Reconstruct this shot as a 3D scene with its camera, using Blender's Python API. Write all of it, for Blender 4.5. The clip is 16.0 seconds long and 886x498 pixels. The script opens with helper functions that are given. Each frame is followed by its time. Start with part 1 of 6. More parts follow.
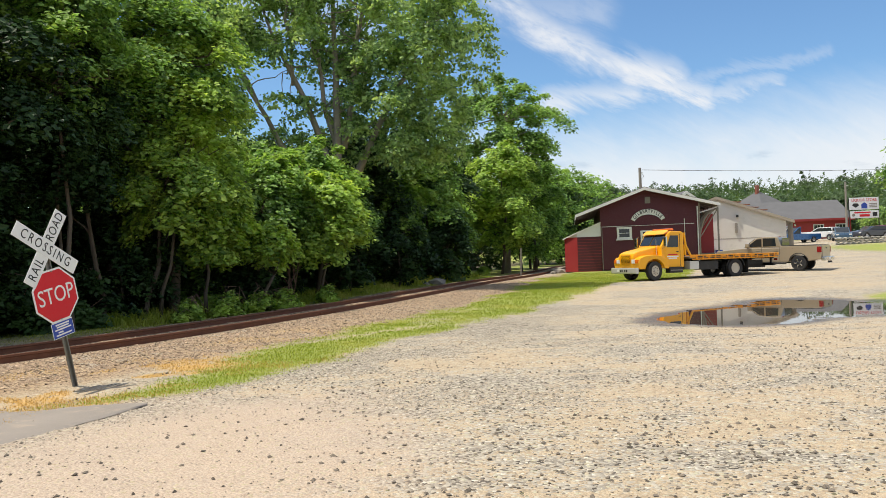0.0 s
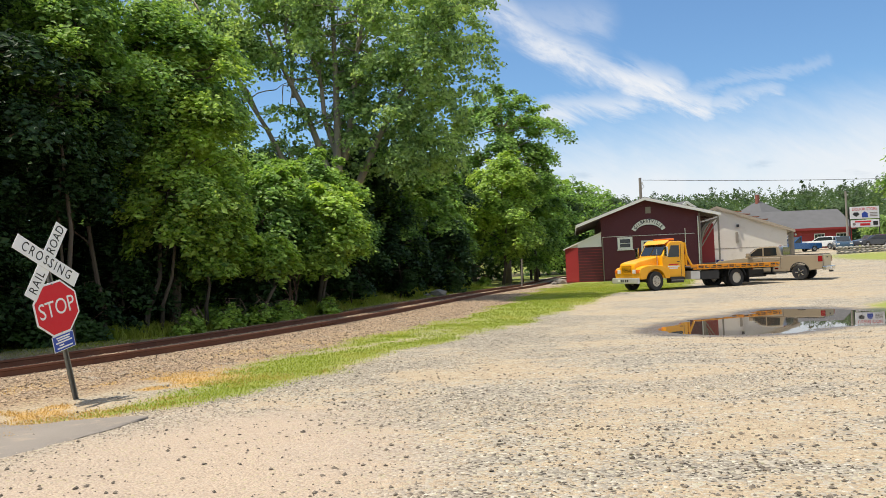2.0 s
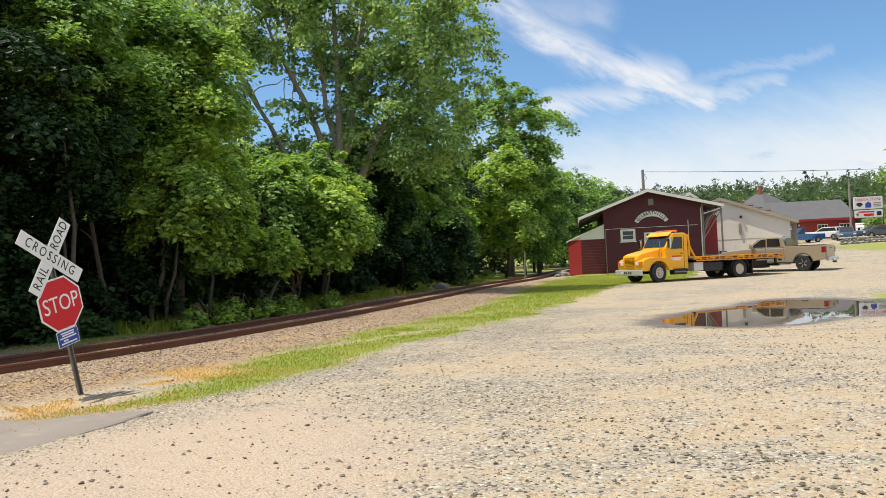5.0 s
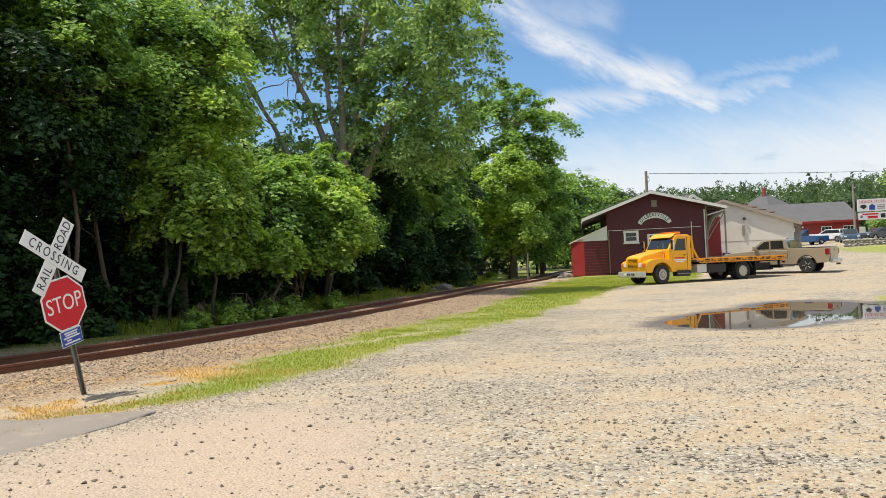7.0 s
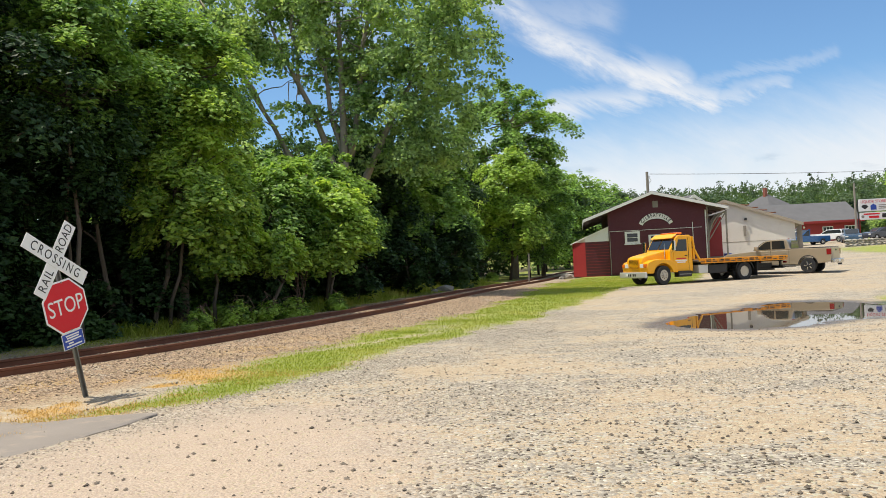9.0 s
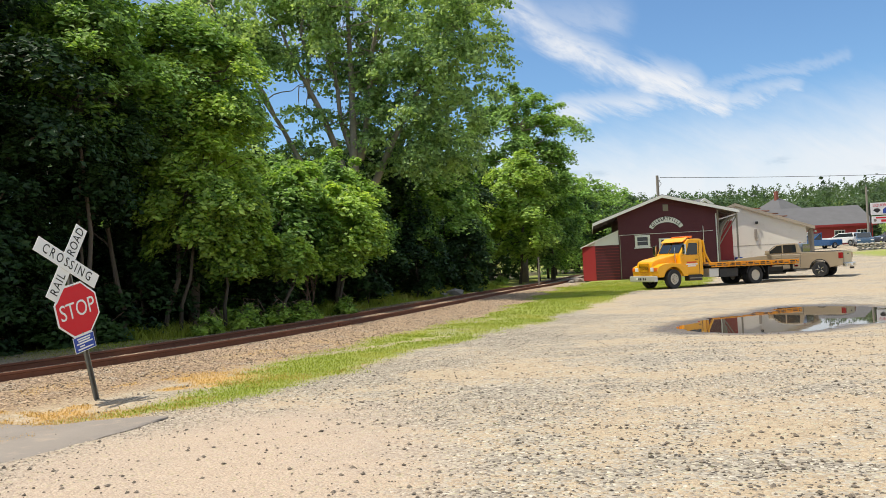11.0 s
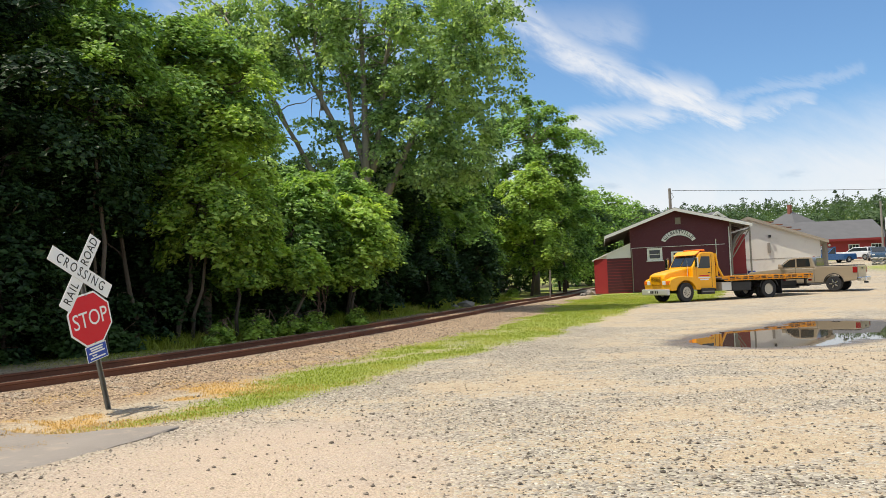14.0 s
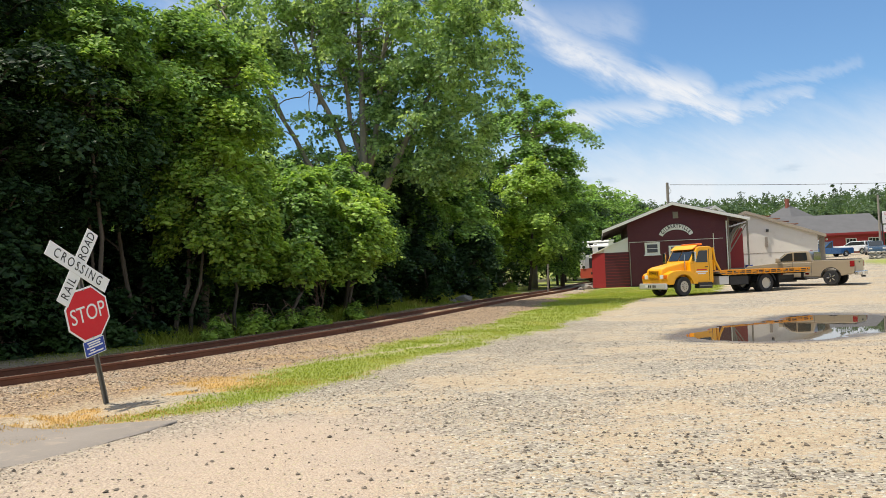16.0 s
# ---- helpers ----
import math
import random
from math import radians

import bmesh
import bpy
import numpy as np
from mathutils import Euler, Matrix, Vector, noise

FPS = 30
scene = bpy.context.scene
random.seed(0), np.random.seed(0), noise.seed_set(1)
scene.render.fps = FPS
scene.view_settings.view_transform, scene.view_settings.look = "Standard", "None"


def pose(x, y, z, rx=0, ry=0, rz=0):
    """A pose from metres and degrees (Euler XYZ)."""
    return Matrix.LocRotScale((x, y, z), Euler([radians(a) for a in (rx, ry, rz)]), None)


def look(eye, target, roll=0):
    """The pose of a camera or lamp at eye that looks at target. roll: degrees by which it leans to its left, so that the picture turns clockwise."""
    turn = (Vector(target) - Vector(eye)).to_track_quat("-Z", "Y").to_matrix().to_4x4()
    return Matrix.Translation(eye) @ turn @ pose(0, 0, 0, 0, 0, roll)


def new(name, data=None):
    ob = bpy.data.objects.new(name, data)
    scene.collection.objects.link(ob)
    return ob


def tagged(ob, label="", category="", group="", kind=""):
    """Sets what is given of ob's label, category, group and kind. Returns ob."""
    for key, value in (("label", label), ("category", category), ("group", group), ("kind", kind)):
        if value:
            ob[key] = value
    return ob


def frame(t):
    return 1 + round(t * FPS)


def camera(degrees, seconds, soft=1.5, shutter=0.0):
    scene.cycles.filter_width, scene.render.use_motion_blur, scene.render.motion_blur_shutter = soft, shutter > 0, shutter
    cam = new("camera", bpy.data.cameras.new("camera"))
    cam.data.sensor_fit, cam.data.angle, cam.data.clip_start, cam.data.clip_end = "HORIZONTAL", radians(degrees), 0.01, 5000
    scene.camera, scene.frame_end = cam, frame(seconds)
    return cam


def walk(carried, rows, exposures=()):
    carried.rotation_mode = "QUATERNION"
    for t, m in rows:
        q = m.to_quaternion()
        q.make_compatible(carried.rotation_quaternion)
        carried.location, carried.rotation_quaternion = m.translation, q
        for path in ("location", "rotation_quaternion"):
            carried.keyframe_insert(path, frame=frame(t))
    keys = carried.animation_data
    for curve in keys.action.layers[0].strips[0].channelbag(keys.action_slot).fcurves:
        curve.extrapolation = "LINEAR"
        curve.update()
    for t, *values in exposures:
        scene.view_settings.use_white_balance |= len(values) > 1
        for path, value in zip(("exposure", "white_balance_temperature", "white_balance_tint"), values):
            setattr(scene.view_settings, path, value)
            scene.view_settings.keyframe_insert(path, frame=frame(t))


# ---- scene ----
FOV = 57.5
cam = camera(FOV, 16.0, 0.8)
EYE = (0.0, 0.0, 1.6)
# seconds, tilt, lean, turn of the standing, hand-held camera
TURNS = [
    (0, 90.56, 2.1, 0.021), (0.5, 90.814, 2.365, -0.049), (1, 90.975, 2.454, -0.123),
    (1.5, 91.228, 2.362, -0.11), (2, 91.345, 2.377, 0.08), (2.5, 91.384, 2.567, 0.12),
    (3, 91.393, 2.783, -0.007), (3.5, 91.338, 2.836, -0.092), (4, 91.143, 2.811, -0.017),
    (6.5, 90.796, 2.71, 0.602), (7, 90.958, 2.593, 0.496), (7.5, 90.989, 2.514, 0.426),
    (8, 90.94, 2.63, 0.485), (8.5, 90.989, 2.831, 0.528), (9, 91.06, 2.784, 0.584),
    (11.5, 91.597, 2.723, 1.408), (12, 92.005, 2.652, 1.557), (12.5, 92.323, 2.538, 1.914),
    (13, 92.513, 2.421, 2.138), (13.5, 92.505, 2.483, 2.096), (14, 92.226, 2.386, 2.065),
    (14.5, 92.112, 2.224, 2.093), (15, 92.105, 2.243, 2.101), (15.5, 91.983, 2.466, 1.971),
    (16, 91.821, 2.441, 1.909),
]
walk(cam, [(t, pose(*EYE, rx, ry, rz)) for t, rx, ry, rz in TURNS], [(0, 0.06, 6680, 10), (16, 0.06, 6680, 10)])

# ---------------------------------------------------------------- light
SUN_ELEV, SUN_FROM = radians(69), radians(188)      # height, and compass angle (from +x, counterclockwise)
sun_dir = Vector((math.cos(SUN_FROM) * math.cos(SUN_ELEV), math.sin(SUN_FROM) * math.cos(SUN_ELEV), math.sin(SUN_ELEV)))
sun = new("sun", bpy.data.lights.new("sun", "SUN"))
sun.data.energy, sun.data.angle, sun.data.color = 5.0, radians(0.53), (1.0, 0.93, 0.80)
sun.matrix_world = look((0, 0, 60), Vector((0, 0, 60)) - sun_dir)


class Nodes:
    """Short hand for building a node tree."""

    def __init__(self, nt):
        self.nt = nt

    def put(self, socket, v):
        if v is None:
            return
        if hasattr(v, "is_output"):
            self.nt.links.new(v, socket)
        elif isinstance(v, (tuple, list)) and len(v) == 3 and socket.type == "RGBA":
            socket.default_value = (*v, 1)
        else:
            socket.default_value = v

    def math(self, op, a, b=None, c=None, clamp=False):
        n = self.nt.nodes.new("ShaderNodeMath")
        n.operation, n.use_clamp = op, clamp
        for s, v in zip(n.inputs, (a, b, c)):
            self.put(s, v)
        return n.outputs[0]

    def ramp(self, v, lo, hi, a=0.0, b=1.0):
        n = self.nt.nodes.new("ShaderNodeMapRange")
        n.interpolation_type = "SMOOTHSTEP"
        for s, x in zip(n.inputs, (v, lo, hi, a, b)):
            self.put(s, x)
        return n.outputs[0]

    def mix(self, f, a, b, blend="MIX"):
        n = self.nt.nodes.new("ShaderNodeMix")
        n.data_type, n.blend_type = "RGBA", blend
        self.put(n.inputs[0], f), self.put(n.inputs[6], a), self.put(n.inputs[7], b)
        return n.outputs[2]

    def noise(self, vec, scale, detail=4.0, rough=0.55, color=False, warp=0.0):
        n = self.nt.nodes.new("ShaderNodeTexNoise")
        self.put(n.inputs["Vector"], vec)
        n.inputs["Scale"].default_value, n.inputs["Detail"].default_value = scale, detail
        n.inputs["Roughness"].default_value, n.inputs["Distortion"].default_value = rough, warp
        return n.outputs["Color" if color else "Fac"]

    def cells(self, vec, scale, out="Distance", feature="F1"):
        n = self.nt.nodes.new("ShaderNodeTexVoronoi")
        n.feature = feature
        self.put(n.inputs["Vector"], vec)
        n.inputs["Scale"].default_value = scale
        return n.outputs[out]

    def coords(self, kind="Object"):
        return self.nt.nodes.new("ShaderNodeTexCoord").outputs[kind]

    def scaled(self, vec, s):
        n = self.nt.nodes.new("ShaderNodeVectorMath")
        n.operation = "MULTIPLY"
        self.put(n.inputs[0], vec)
        n.inputs[1].default_value = s
        return n.outputs[0]

    def attr(self, name):
        n = self.nt.nodes.new("ShaderNodeAttribute")
        n.attribute_name = name
        return n.outputs["Fac"]

    def split(self, vec):
        n = self.nt.nodes.new("ShaderNodeSeparateXYZ")
        self.put(n.inputs[0], vec)
        return n.outputs

    def bump(self, h, strength=0.4, dist=0.01):
        n = self.nt.nodes.new("ShaderNodeBump")
        n.inputs["Strength"].default_value, n.inputs["Distance"].default_value = strength, dist
        self.put(n.inputs["Height"], h)
        return n.outputs[0]


def make_sky():
    world = bpy.data.worlds.new("sky")
    scene.world = world
    world.use_nodes = True
    nt = world.node_tree
    nt.nodes.clear()
    N = Nodes(nt)
    sky = nt.nodes.new("ShaderNodeTexSky")
    sky.sky_type, sky.sun_disc = "NISHITA", False
    sky.sun_elevation, sky.sun_rotation = SUN_ELEV, math.pi / 2 - SUN_FROM
    sky.altitude, sky.air_density, sky.dust_density, sky.ozone_density = 150, 1.0, 0.6, 2.0
    d = N.split(N.coords("Generated"))
    front = N.math("MAXIMUM", d[1], 0.02)
    u, v = N.math("DIVIDE", d[0], front), N.math("DIVIDE", d[2], front)
    comb = nt.nodes.new("ShaderNodeCombineXYZ")
    N.put(comb.inputs[0], u), N.put(comb.inputs[1], v)
    uv = comb.outputs[0]
    # noise drawn out along the wind, which blows from the upper left
    lie = nt.nodes.new("ShaderNodeMapping")
    lie.inputs["Rotation"].default_value = (0, 0, radians(28))
    N.put(lie.inputs["Vector"], uv)
    wob = N.noise(uv, 6.0, 5, 0.6)
    wob2 = N.noise(N.scaled(lie.outputs[0], (1.0, 4.0, 1)), 9.0, 7, 0.68, warp=0.4)
    du = N.math("MULTIPLY", N.math("SUBTRACT", wob, 0.5), 0.07)
    dv = N.math("MULTIPLY", N.math("SUBTRACT", wob2, 0.5), 0.055)
    uw, vw = N.math("ADD", u, du), N.math("ADD", v, dv)

    def streak(ax, ay, bx, by, wide, level):
        # a wisp of high cloud along a line of the sky
        lx, ly = bx - ax, by - ay
        n2 = lx * lx + ly * ly
        px, py = N.math("SUBTRACT", uw, ax), N.math("SUBTRACT", vw, ay)
        s = N.math("DIVIDE", N.math("ADD", N.math("MULTIPLY", px, lx), N.math("MULTIPLY", py, ly)), n2, clamp=True)
        ex = N.math("SUBTRACT", px, N.math("MULTIPLY", s, lx))
        ey = N.math("SUBTRACT", py, N.math("MULTIPLY", s, ly))
        dist = N.math("SQRT", N.math("ADD", N.math("MULTIPLY", ex, ex), N.math("MULTIPLY", ey, ey)))
        return N.ramp(dist, 0.0, wide, level, 0.0)

    wisps = [streak(0.03, 0.36, 0.13, 0.276, 0.034, 0.75), streak(0.13, 0.276, 0.20, 0.234, 0.032, 0.85), streak(0.20, 0.234, 0.29, 0.214, 0.030, 0.95),
             streak(0.14, 0.190, 0.24, 0.192, 0.026, 0.75), streak(0.24, 0.214, 0.33, 0.186, 0.030, 0.9), streak(0.33, 0.186, 0.42, 0.202, 0.020, 0.55),
             streak(0.30, 0.208, 0.48, 0.238, 0.012, 0.22), streak(0.10, 0.305, 0.19, 0.30, 0.05, 0.3), streak(-0.35, 0.36, -0.1, 0.3, 0.06, 0.35)]
    total = wisps[0]
    for w in wisps[1:]:
        total = N.math("MAXIMUM", total, w)
    total = N.math("MULTIPLY", total, N.ramp(wob2, 0.3, 0.62, 0.35, 1.0))
    # a milky veil towards the horizon
    line = N.math("SUBTRACT", vw, N.math("ADD", 0.125, N.math("MULTIPLY", uw, 0.09)))
    veil = N.ramp(line, -0.075, 0.06, 0.9, 0.0)
    total = N.math("MAXIMUM", total, N.math("MULTIPLY", veil, N.ramp(wob, 0.2, 0.6, 0.7, 1.0)))
    # fair-weather cloud over the rest of the sky, unseen, added to lift ambient light
    dome = nt.nodes.new("ShaderNodeCombineXYZ")
    lift = N.math("ADD", N.math("MAXIMUM", d[2], 0.0), 0.25)
    N.put(dome.inputs[0], N.math("DIVIDE", d[0], lift)), N.put(dome.inputs[1], N.math("DIVIDE", d[1], lift))
    scattered = N.ramp(N.noise(dome.outputs[0], 1.6, 6, 0.6), 0.36, 0.60, 0.0, 0.9)
    away = N.ramp(N.math("MAXIMUM", N.math("MULTIPLY", d[1], -1.0), N.math("SUBTRACT", d[2], 0.55)), -0.15, 0.2)
    total = N.math("MAXIMUM", total, N.math("MULTIPLY", scattered, away))
    puffs = N.noise(N.scaled(uv, (1.0, 3.2, 1)), 9.0, 5, 0.5)
    grey = N.math("MULTIPLY", N.ramp(puffs, 0.60, 0.72), N.math("MULTIPLY", N.ramp(v, 0.085, 0.1), N.ramp(v, 0.125, 0.112)))
    white = N.mix(grey, (6.3, 6.5, 6.8), (4.6, 5.0, 5.6))
    blue = N.mix(1.0, sky.outputs[0], (0.72, 0.94, 1.10), "MULTIPLY")
    col = N.mix(total, blue, white)
    bg = nt.nodes.new("ShaderNodeBackground")
    bg.inputs["Strength"].default_value = 0.135
    N.put(bg.inputs["Color"], col)
    out = nt.nodes.new("ShaderNodeOutputWorld")
    nt.links.new(bg.outputs[0], out.inputs[0])


make_sky()


# ---------------------------------------------------------------- materials
def material(name, color=(0.5, 0.5, 0.5), rough=0.6, metal=0.0, vary=0.15, scale=8.0, bump=0.0, bump_scale=60.0, dirt=None, dirt_level=0.3, coat=0.0, per="none"):
    """A plain surface with two scales of variation, dirt patches and fine relief."""
    m = bpy.data.materials.new(name)
    m.use_nodes = True
    N = Nodes(m.node_tree)
    b = m.node_tree.nodes["Principled BSDF"]
    p = N.coords("Object")
    big, fine = N.noise(p, scale * 0.3, 3), N.noise(p, scale * 4, 5, 0.65)
    f = N.math("ADD", N.math("MULTIPLY", N.math("SUBTRACT", big, 0.5), vary * 2), N.math("MULTIPLY", N.math("SUBTRACT", fine, 0.5), vary * 1.6))
    if per == "object":
        r = m.node_tree.nodes.new("ShaderNodeObjectInfo").outputs["Random"]
        f = N.math("ADD", f, N.math("MULTIPLY", N.math("SUBTRACT", r, 0.5), vary * 2.2))
    if per == "island":
        r = m.node_tree.nodes.new("ShaderNodeNewGeometry").outputs["Random Per Island"]
        f = N.math("ADD", f, N.math("MULTIPLY", N.math("SUBTRACT", r, 0.5), vary * 3))
    f = N.math("ADD", f, 1.0)
    comb = m.node_tree.nodes.new("ShaderNodeCombineXYZ")
    for s in comb.inputs:
        N.put(s, f)
    col = N.mix(1.0, color, comb.outputs[0], "MULTIPLY")
    if dirt:
        spots = N.ramp(N.noise(p, scale * 0.7, 6, 0.7), 0.52, 0.72, 0.0, dirt_level)
        col = N.mix(spots, col, dirt)
    N.put(b.inputs["Base Color"], col)
    N.put(b.inputs["Roughness"], N.ramp(fine, 0.2, 0.8, max(rough - 0.1, 0.02), min(rough + 0.1, 1.0)))
    b.inputs["Metallic"].default_value = metal
    b.inputs["Coat Weight"].default_value = coat
    b.inputs["Coat Roughness"].default_value = 0.06
    if bump:
        N.put(b.inputs["Normal"], N.bump(N.noise(p, bump_scale, 5, 0.6), bump, 0.01))
    return m


def leaf_material(name, dark, light, yellow, glow=0.5):
    m = bpy.data.materials.new(name)
    m.use_nodes = True
    nt = m.node_tree
    N = Nodes(nt)
    b = nt.nodes["Principled BSDF"]
    r = nt.nodes.new("ShaderNodeNewGeometry").outputs["Random Per Island"]
    big = N.noise(N.coords("Object"), 0.45, 3)
    col = N.mix(r, dark, light)
    col = N.mix(N.ramp(big, 0.45, 0.7, 0.0, 0.8), col, yellow)
    N.put(b.inputs["Base Color"], col)
    b.inputs["Roughness"].default_value = 0.5
    b.inputs["Specular IOR Level"].default_value = 0.3
    tr = nt.nodes.new("ShaderNodeBsdfTranslucent")
    N.put(tr.inputs[0], N.mix(1.0, col, (1.9, 1.75, 1.0), "MULTIPLY"))
    ms = nt.nodes.new("ShaderNodeMixShader")
    ms.inputs[0].default_value = glow
    nt.links.new(b.outputs[0], ms.inputs[1]), nt.links.new(tr.outputs[0], ms.inputs[2])
    nt.links.new(ms.outputs[0], nt.nodes["Material Output"].inputs[0])
    return m


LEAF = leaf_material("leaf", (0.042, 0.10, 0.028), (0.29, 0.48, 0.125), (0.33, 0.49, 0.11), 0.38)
# copy for the dark of the woods: shade is put into the leaf colour
LEAF_SHADED = leaf_material("leaf_shaded", (0.009, 0.026, 0.010), (0.038, 0.088, 0.026), (0.062, 0.122, 0.028), 0.22)
LEAF_PALE = leaf_material("leaf_pale", (0.08, 0.155, 0.065), (0.38, 0.54, 0.22), (0.41, 0.55, 0.21), 0.42)
# brightest copy: sunshine is put into the leaf colour
LEAF_SUNLIT = leaf_material("leaf_sunlit", (0.07, 0.15, 0.03), (0.43, 0.60, 0.14), (0.46, 0.61, 0.13), 0.42)
LEAF_FAR = leaf_material("leaf_far", (0.042, 0.08, 0.036), (0.088, 0.15, 0.062), (0.10, 0.16, 0.058), 0.30)
NEEDLE_FAR = leaf_material("needle_far", (0.035, 0.062, 0.036), (0.06, 0.10, 0.05), (0.065, 0.10, 0.05), 0.3)
BARK = material("bark", (0.10, 0.08, 0.06), 0.9, vary=0.4, scale=5, bump=0.9, bump_scale=18)
BARK_PALE = material("bark_pale", (0.30, 0.26, 0.21), 0.9, vary=0.35, scale=4, bump=0.8, bump_scale=18)
DEADWOOD = material("dead_twigs", (0.20, 0.13, 0.10), 0.9, vary=0.3)
# one red in two copies: first with shade in its colour, then as sunlit
RED_SHADED = material("red_boards_shaded", (0.092, 0.013, 0.018), 0.62, vary=0.16, scale=3, bump=0.15, bump_scale=40, dirt=(0.10, 0.03, 0.03), dirt_level=0.4)
RED_LIT = material("red_masonry_lit", (0.32, 0.028, 0.03), 0.6, vary=0.13, scale=3, bump=0.2, bump_scale=30)
WHITE = material("white_paint", (0.74, 0.73, 0.70), 0.55, vary=0.06, scale=3, dirt=(0.42, 0.40, 0.36), dirt_level=0.35)
CREAM = material("cream_stucco", (0.70, 0.67, 0.60), 0.8, vary=0.06, scale=2, bump=0.2, dirt=(0.5, 0.46, 0.4), dirt_level=0.3)
BRICK = material("old_brick", (0.27, 0.09, 0.06), 0.85, vary=0.25, scale=6)
ROOF_GREY = material("grey_shingles", (0.11, 0.11, 0.115), 0.9, vary=0.2, scale=3, bump=0.5, bump_scale=20)
ROOF_TAN = material("tan_roof", (0.36, 0.31, 0.24), 0.8, vary=0.2, scale=3)
SOFFIT = material("soffit_boards", (0.16, 0.13, 0.12), 0.8, vary=0.2)
GREY_WOOD = material("weathered_wood", (0.27, 0.24, 0.20), 0.85, vary=0.25, scale=6, bump=0.4)
RUST = material("rusty_steel", (0.15, 0.056, 0.028), 0.75, metal=0.1, vary=0.35, scale=9, bump=0.4, bump_scale=60, dirt=(0.20, 0.09, 0.045), dirt_level=0.6)
TIE = material("creosoted_tie", (0.085, 0.062, 0.046), 0.9, vary=0.35, scale=6, bump=0.7, bump_scale=30)
GALV = material("galvanised_steel", (0.24, 0.23, 0.21), 0.5, metal=0.7, vary=0.2, scale=14)
SIGN_WHITE = material("reflective_white", (0.80, 0.80, 0.79), 0.35, vary=0.04, scale=6, dirt=(0.6, 0.6, 0.56), dirt_level=0.25)
SIGN_RED = material("reflective_red", (0.62, 0.010, 0.020), 0.6, vary=0.05, scale=6)
SIGN_BLUE = material("reflective_blue", (0.02, 0.06, 0.36), 0.35, vary=0.05)
INK = material("black_ink", (0.015, 0.015, 0.016), 0.5, vary=0.05)
RUBBER = material("tyre_rubber", (0.022, 0.022, 0.023), 0.85, vary=0.25, scale=12, dirt=(0.12, 0.10, 0.08), dirt_level=0.35)
BLACK = material("black_steel", (0.018, 0.018, 0.019), 0.55, vary=0.25, scale=6, dirt=(0.09, 0.075, 0.06), dirt_level=0.4)
YELLOW = material("yellow_truck_paint", (0.88, 0.41, 0.004), 0.4, vary=0.04, scale=2, coat=0.25)
ORANGE = material("orange_steel", (0.76, 0.29, 0.010), 0.5, vary=0.12, scale=4, dirt=(0.25, 0.11, 0.03), dirt_level=0.4)
CHROME = material("chrome", (0.62, 0.62, 0.62), 0.22, metal=1.0, vary=0.05)
TAN = material("tan_car_paint", (0.40, 0.32, 0.22), 0.36, metal=0.25, vary=0.03, scale=2, coat=0.7)
STEEL = material("brushed_steel", (0.58, 0.58, 0.56), 0.42, metal=0.45, vary=0.08)
RIM = material("wheel_rim", (0.50, 0.46, 0.38), 0.45, metal=0.3, vary=0.15, scale=10)
LENS_RED = material("red_lens", (0.26, 0.010, 0.012), 0.2, vary=0.03, coat=0.5)
LENS_AMBER = material("amber_lens", (0.75, 0.16, 0.012), 0.2, vary=0.03, coat=0.5)
LENS_CLEAR = material("clear_lens", (0.75, 0.74, 0.7), 0.12, vary=0.02, coat=0.6)


def glass_material(name, tint=(0.02, 0.025, 0.028)):
    m = bpy.data.materials.new(name)
    m.use_nodes = True
    b = m.node_tree.nodes["Principled BSDF"]
    b.inputs["Base Color"].default_value = (*tint, 1)
    b.inputs["Roughness"].default_value = 0.04
    b.inputs["Specular IOR Level"].default_value = 0.6
    return m


DARK_GLASS = glass_material("tinted_glass")
# ---------------------------------------------------------------- mesh helpers
def link_mesh(name, bm, mat, smooth=False):
    me = bpy.data.meshes.new(name)
    bm.normal_update()
    bm.to_mesh(me)
    bm.free()
    me.materials.append(mat)
    if smooth:
        me.polygons.foreach_set("use_smooth", [True] * len(me.polygons))
    return new(name, me)


def part(name, bm, mat, parent, label="", smooth=False):
    """One mesh object under a thing or a part."""
    ob = link_mesh(name, bm, mat, smooth)
    ob.parent = parent
    if label:
        tagged(ob, label)
    return ob


def raw_mesh(name, verts, faces, mat, parent=None, smooth=False):
    """A mesh from arrays: verts n x 3, faces m x k (one k)."""
    verts, faces = np.asarray(verts, np.float32), np.asarray(faces, np.int32)
    me = bpy.data.meshes.new(name)
    k = faces.shape[1]
    me.vertices.add(len(verts)), me.loops.add(faces.size), me.polygons.add(len(faces))
    me.vertices.foreach_set("co", verts.ravel())
    me.loops.foreach_set("vertex_index", faces.ravel())
    me.polygons.foreach_set("loop_start", np.arange(0, faces.size, k, dtype=np.int32))
    me.polygons.foreach_set("use_smooth", np.full(len(faces), smooth))
    me.update(calc_edges=True)
    me.materials.append(mat)
    ob = new(name, me)
    if parent:
        ob.parent = parent
    return ob


def thing(name, m, label, category, group=""):
    ob = new(name)
    ob.empty_display_size = 0.2
    ob.matrix_world = m
    return tagged(ob, label, category, group)


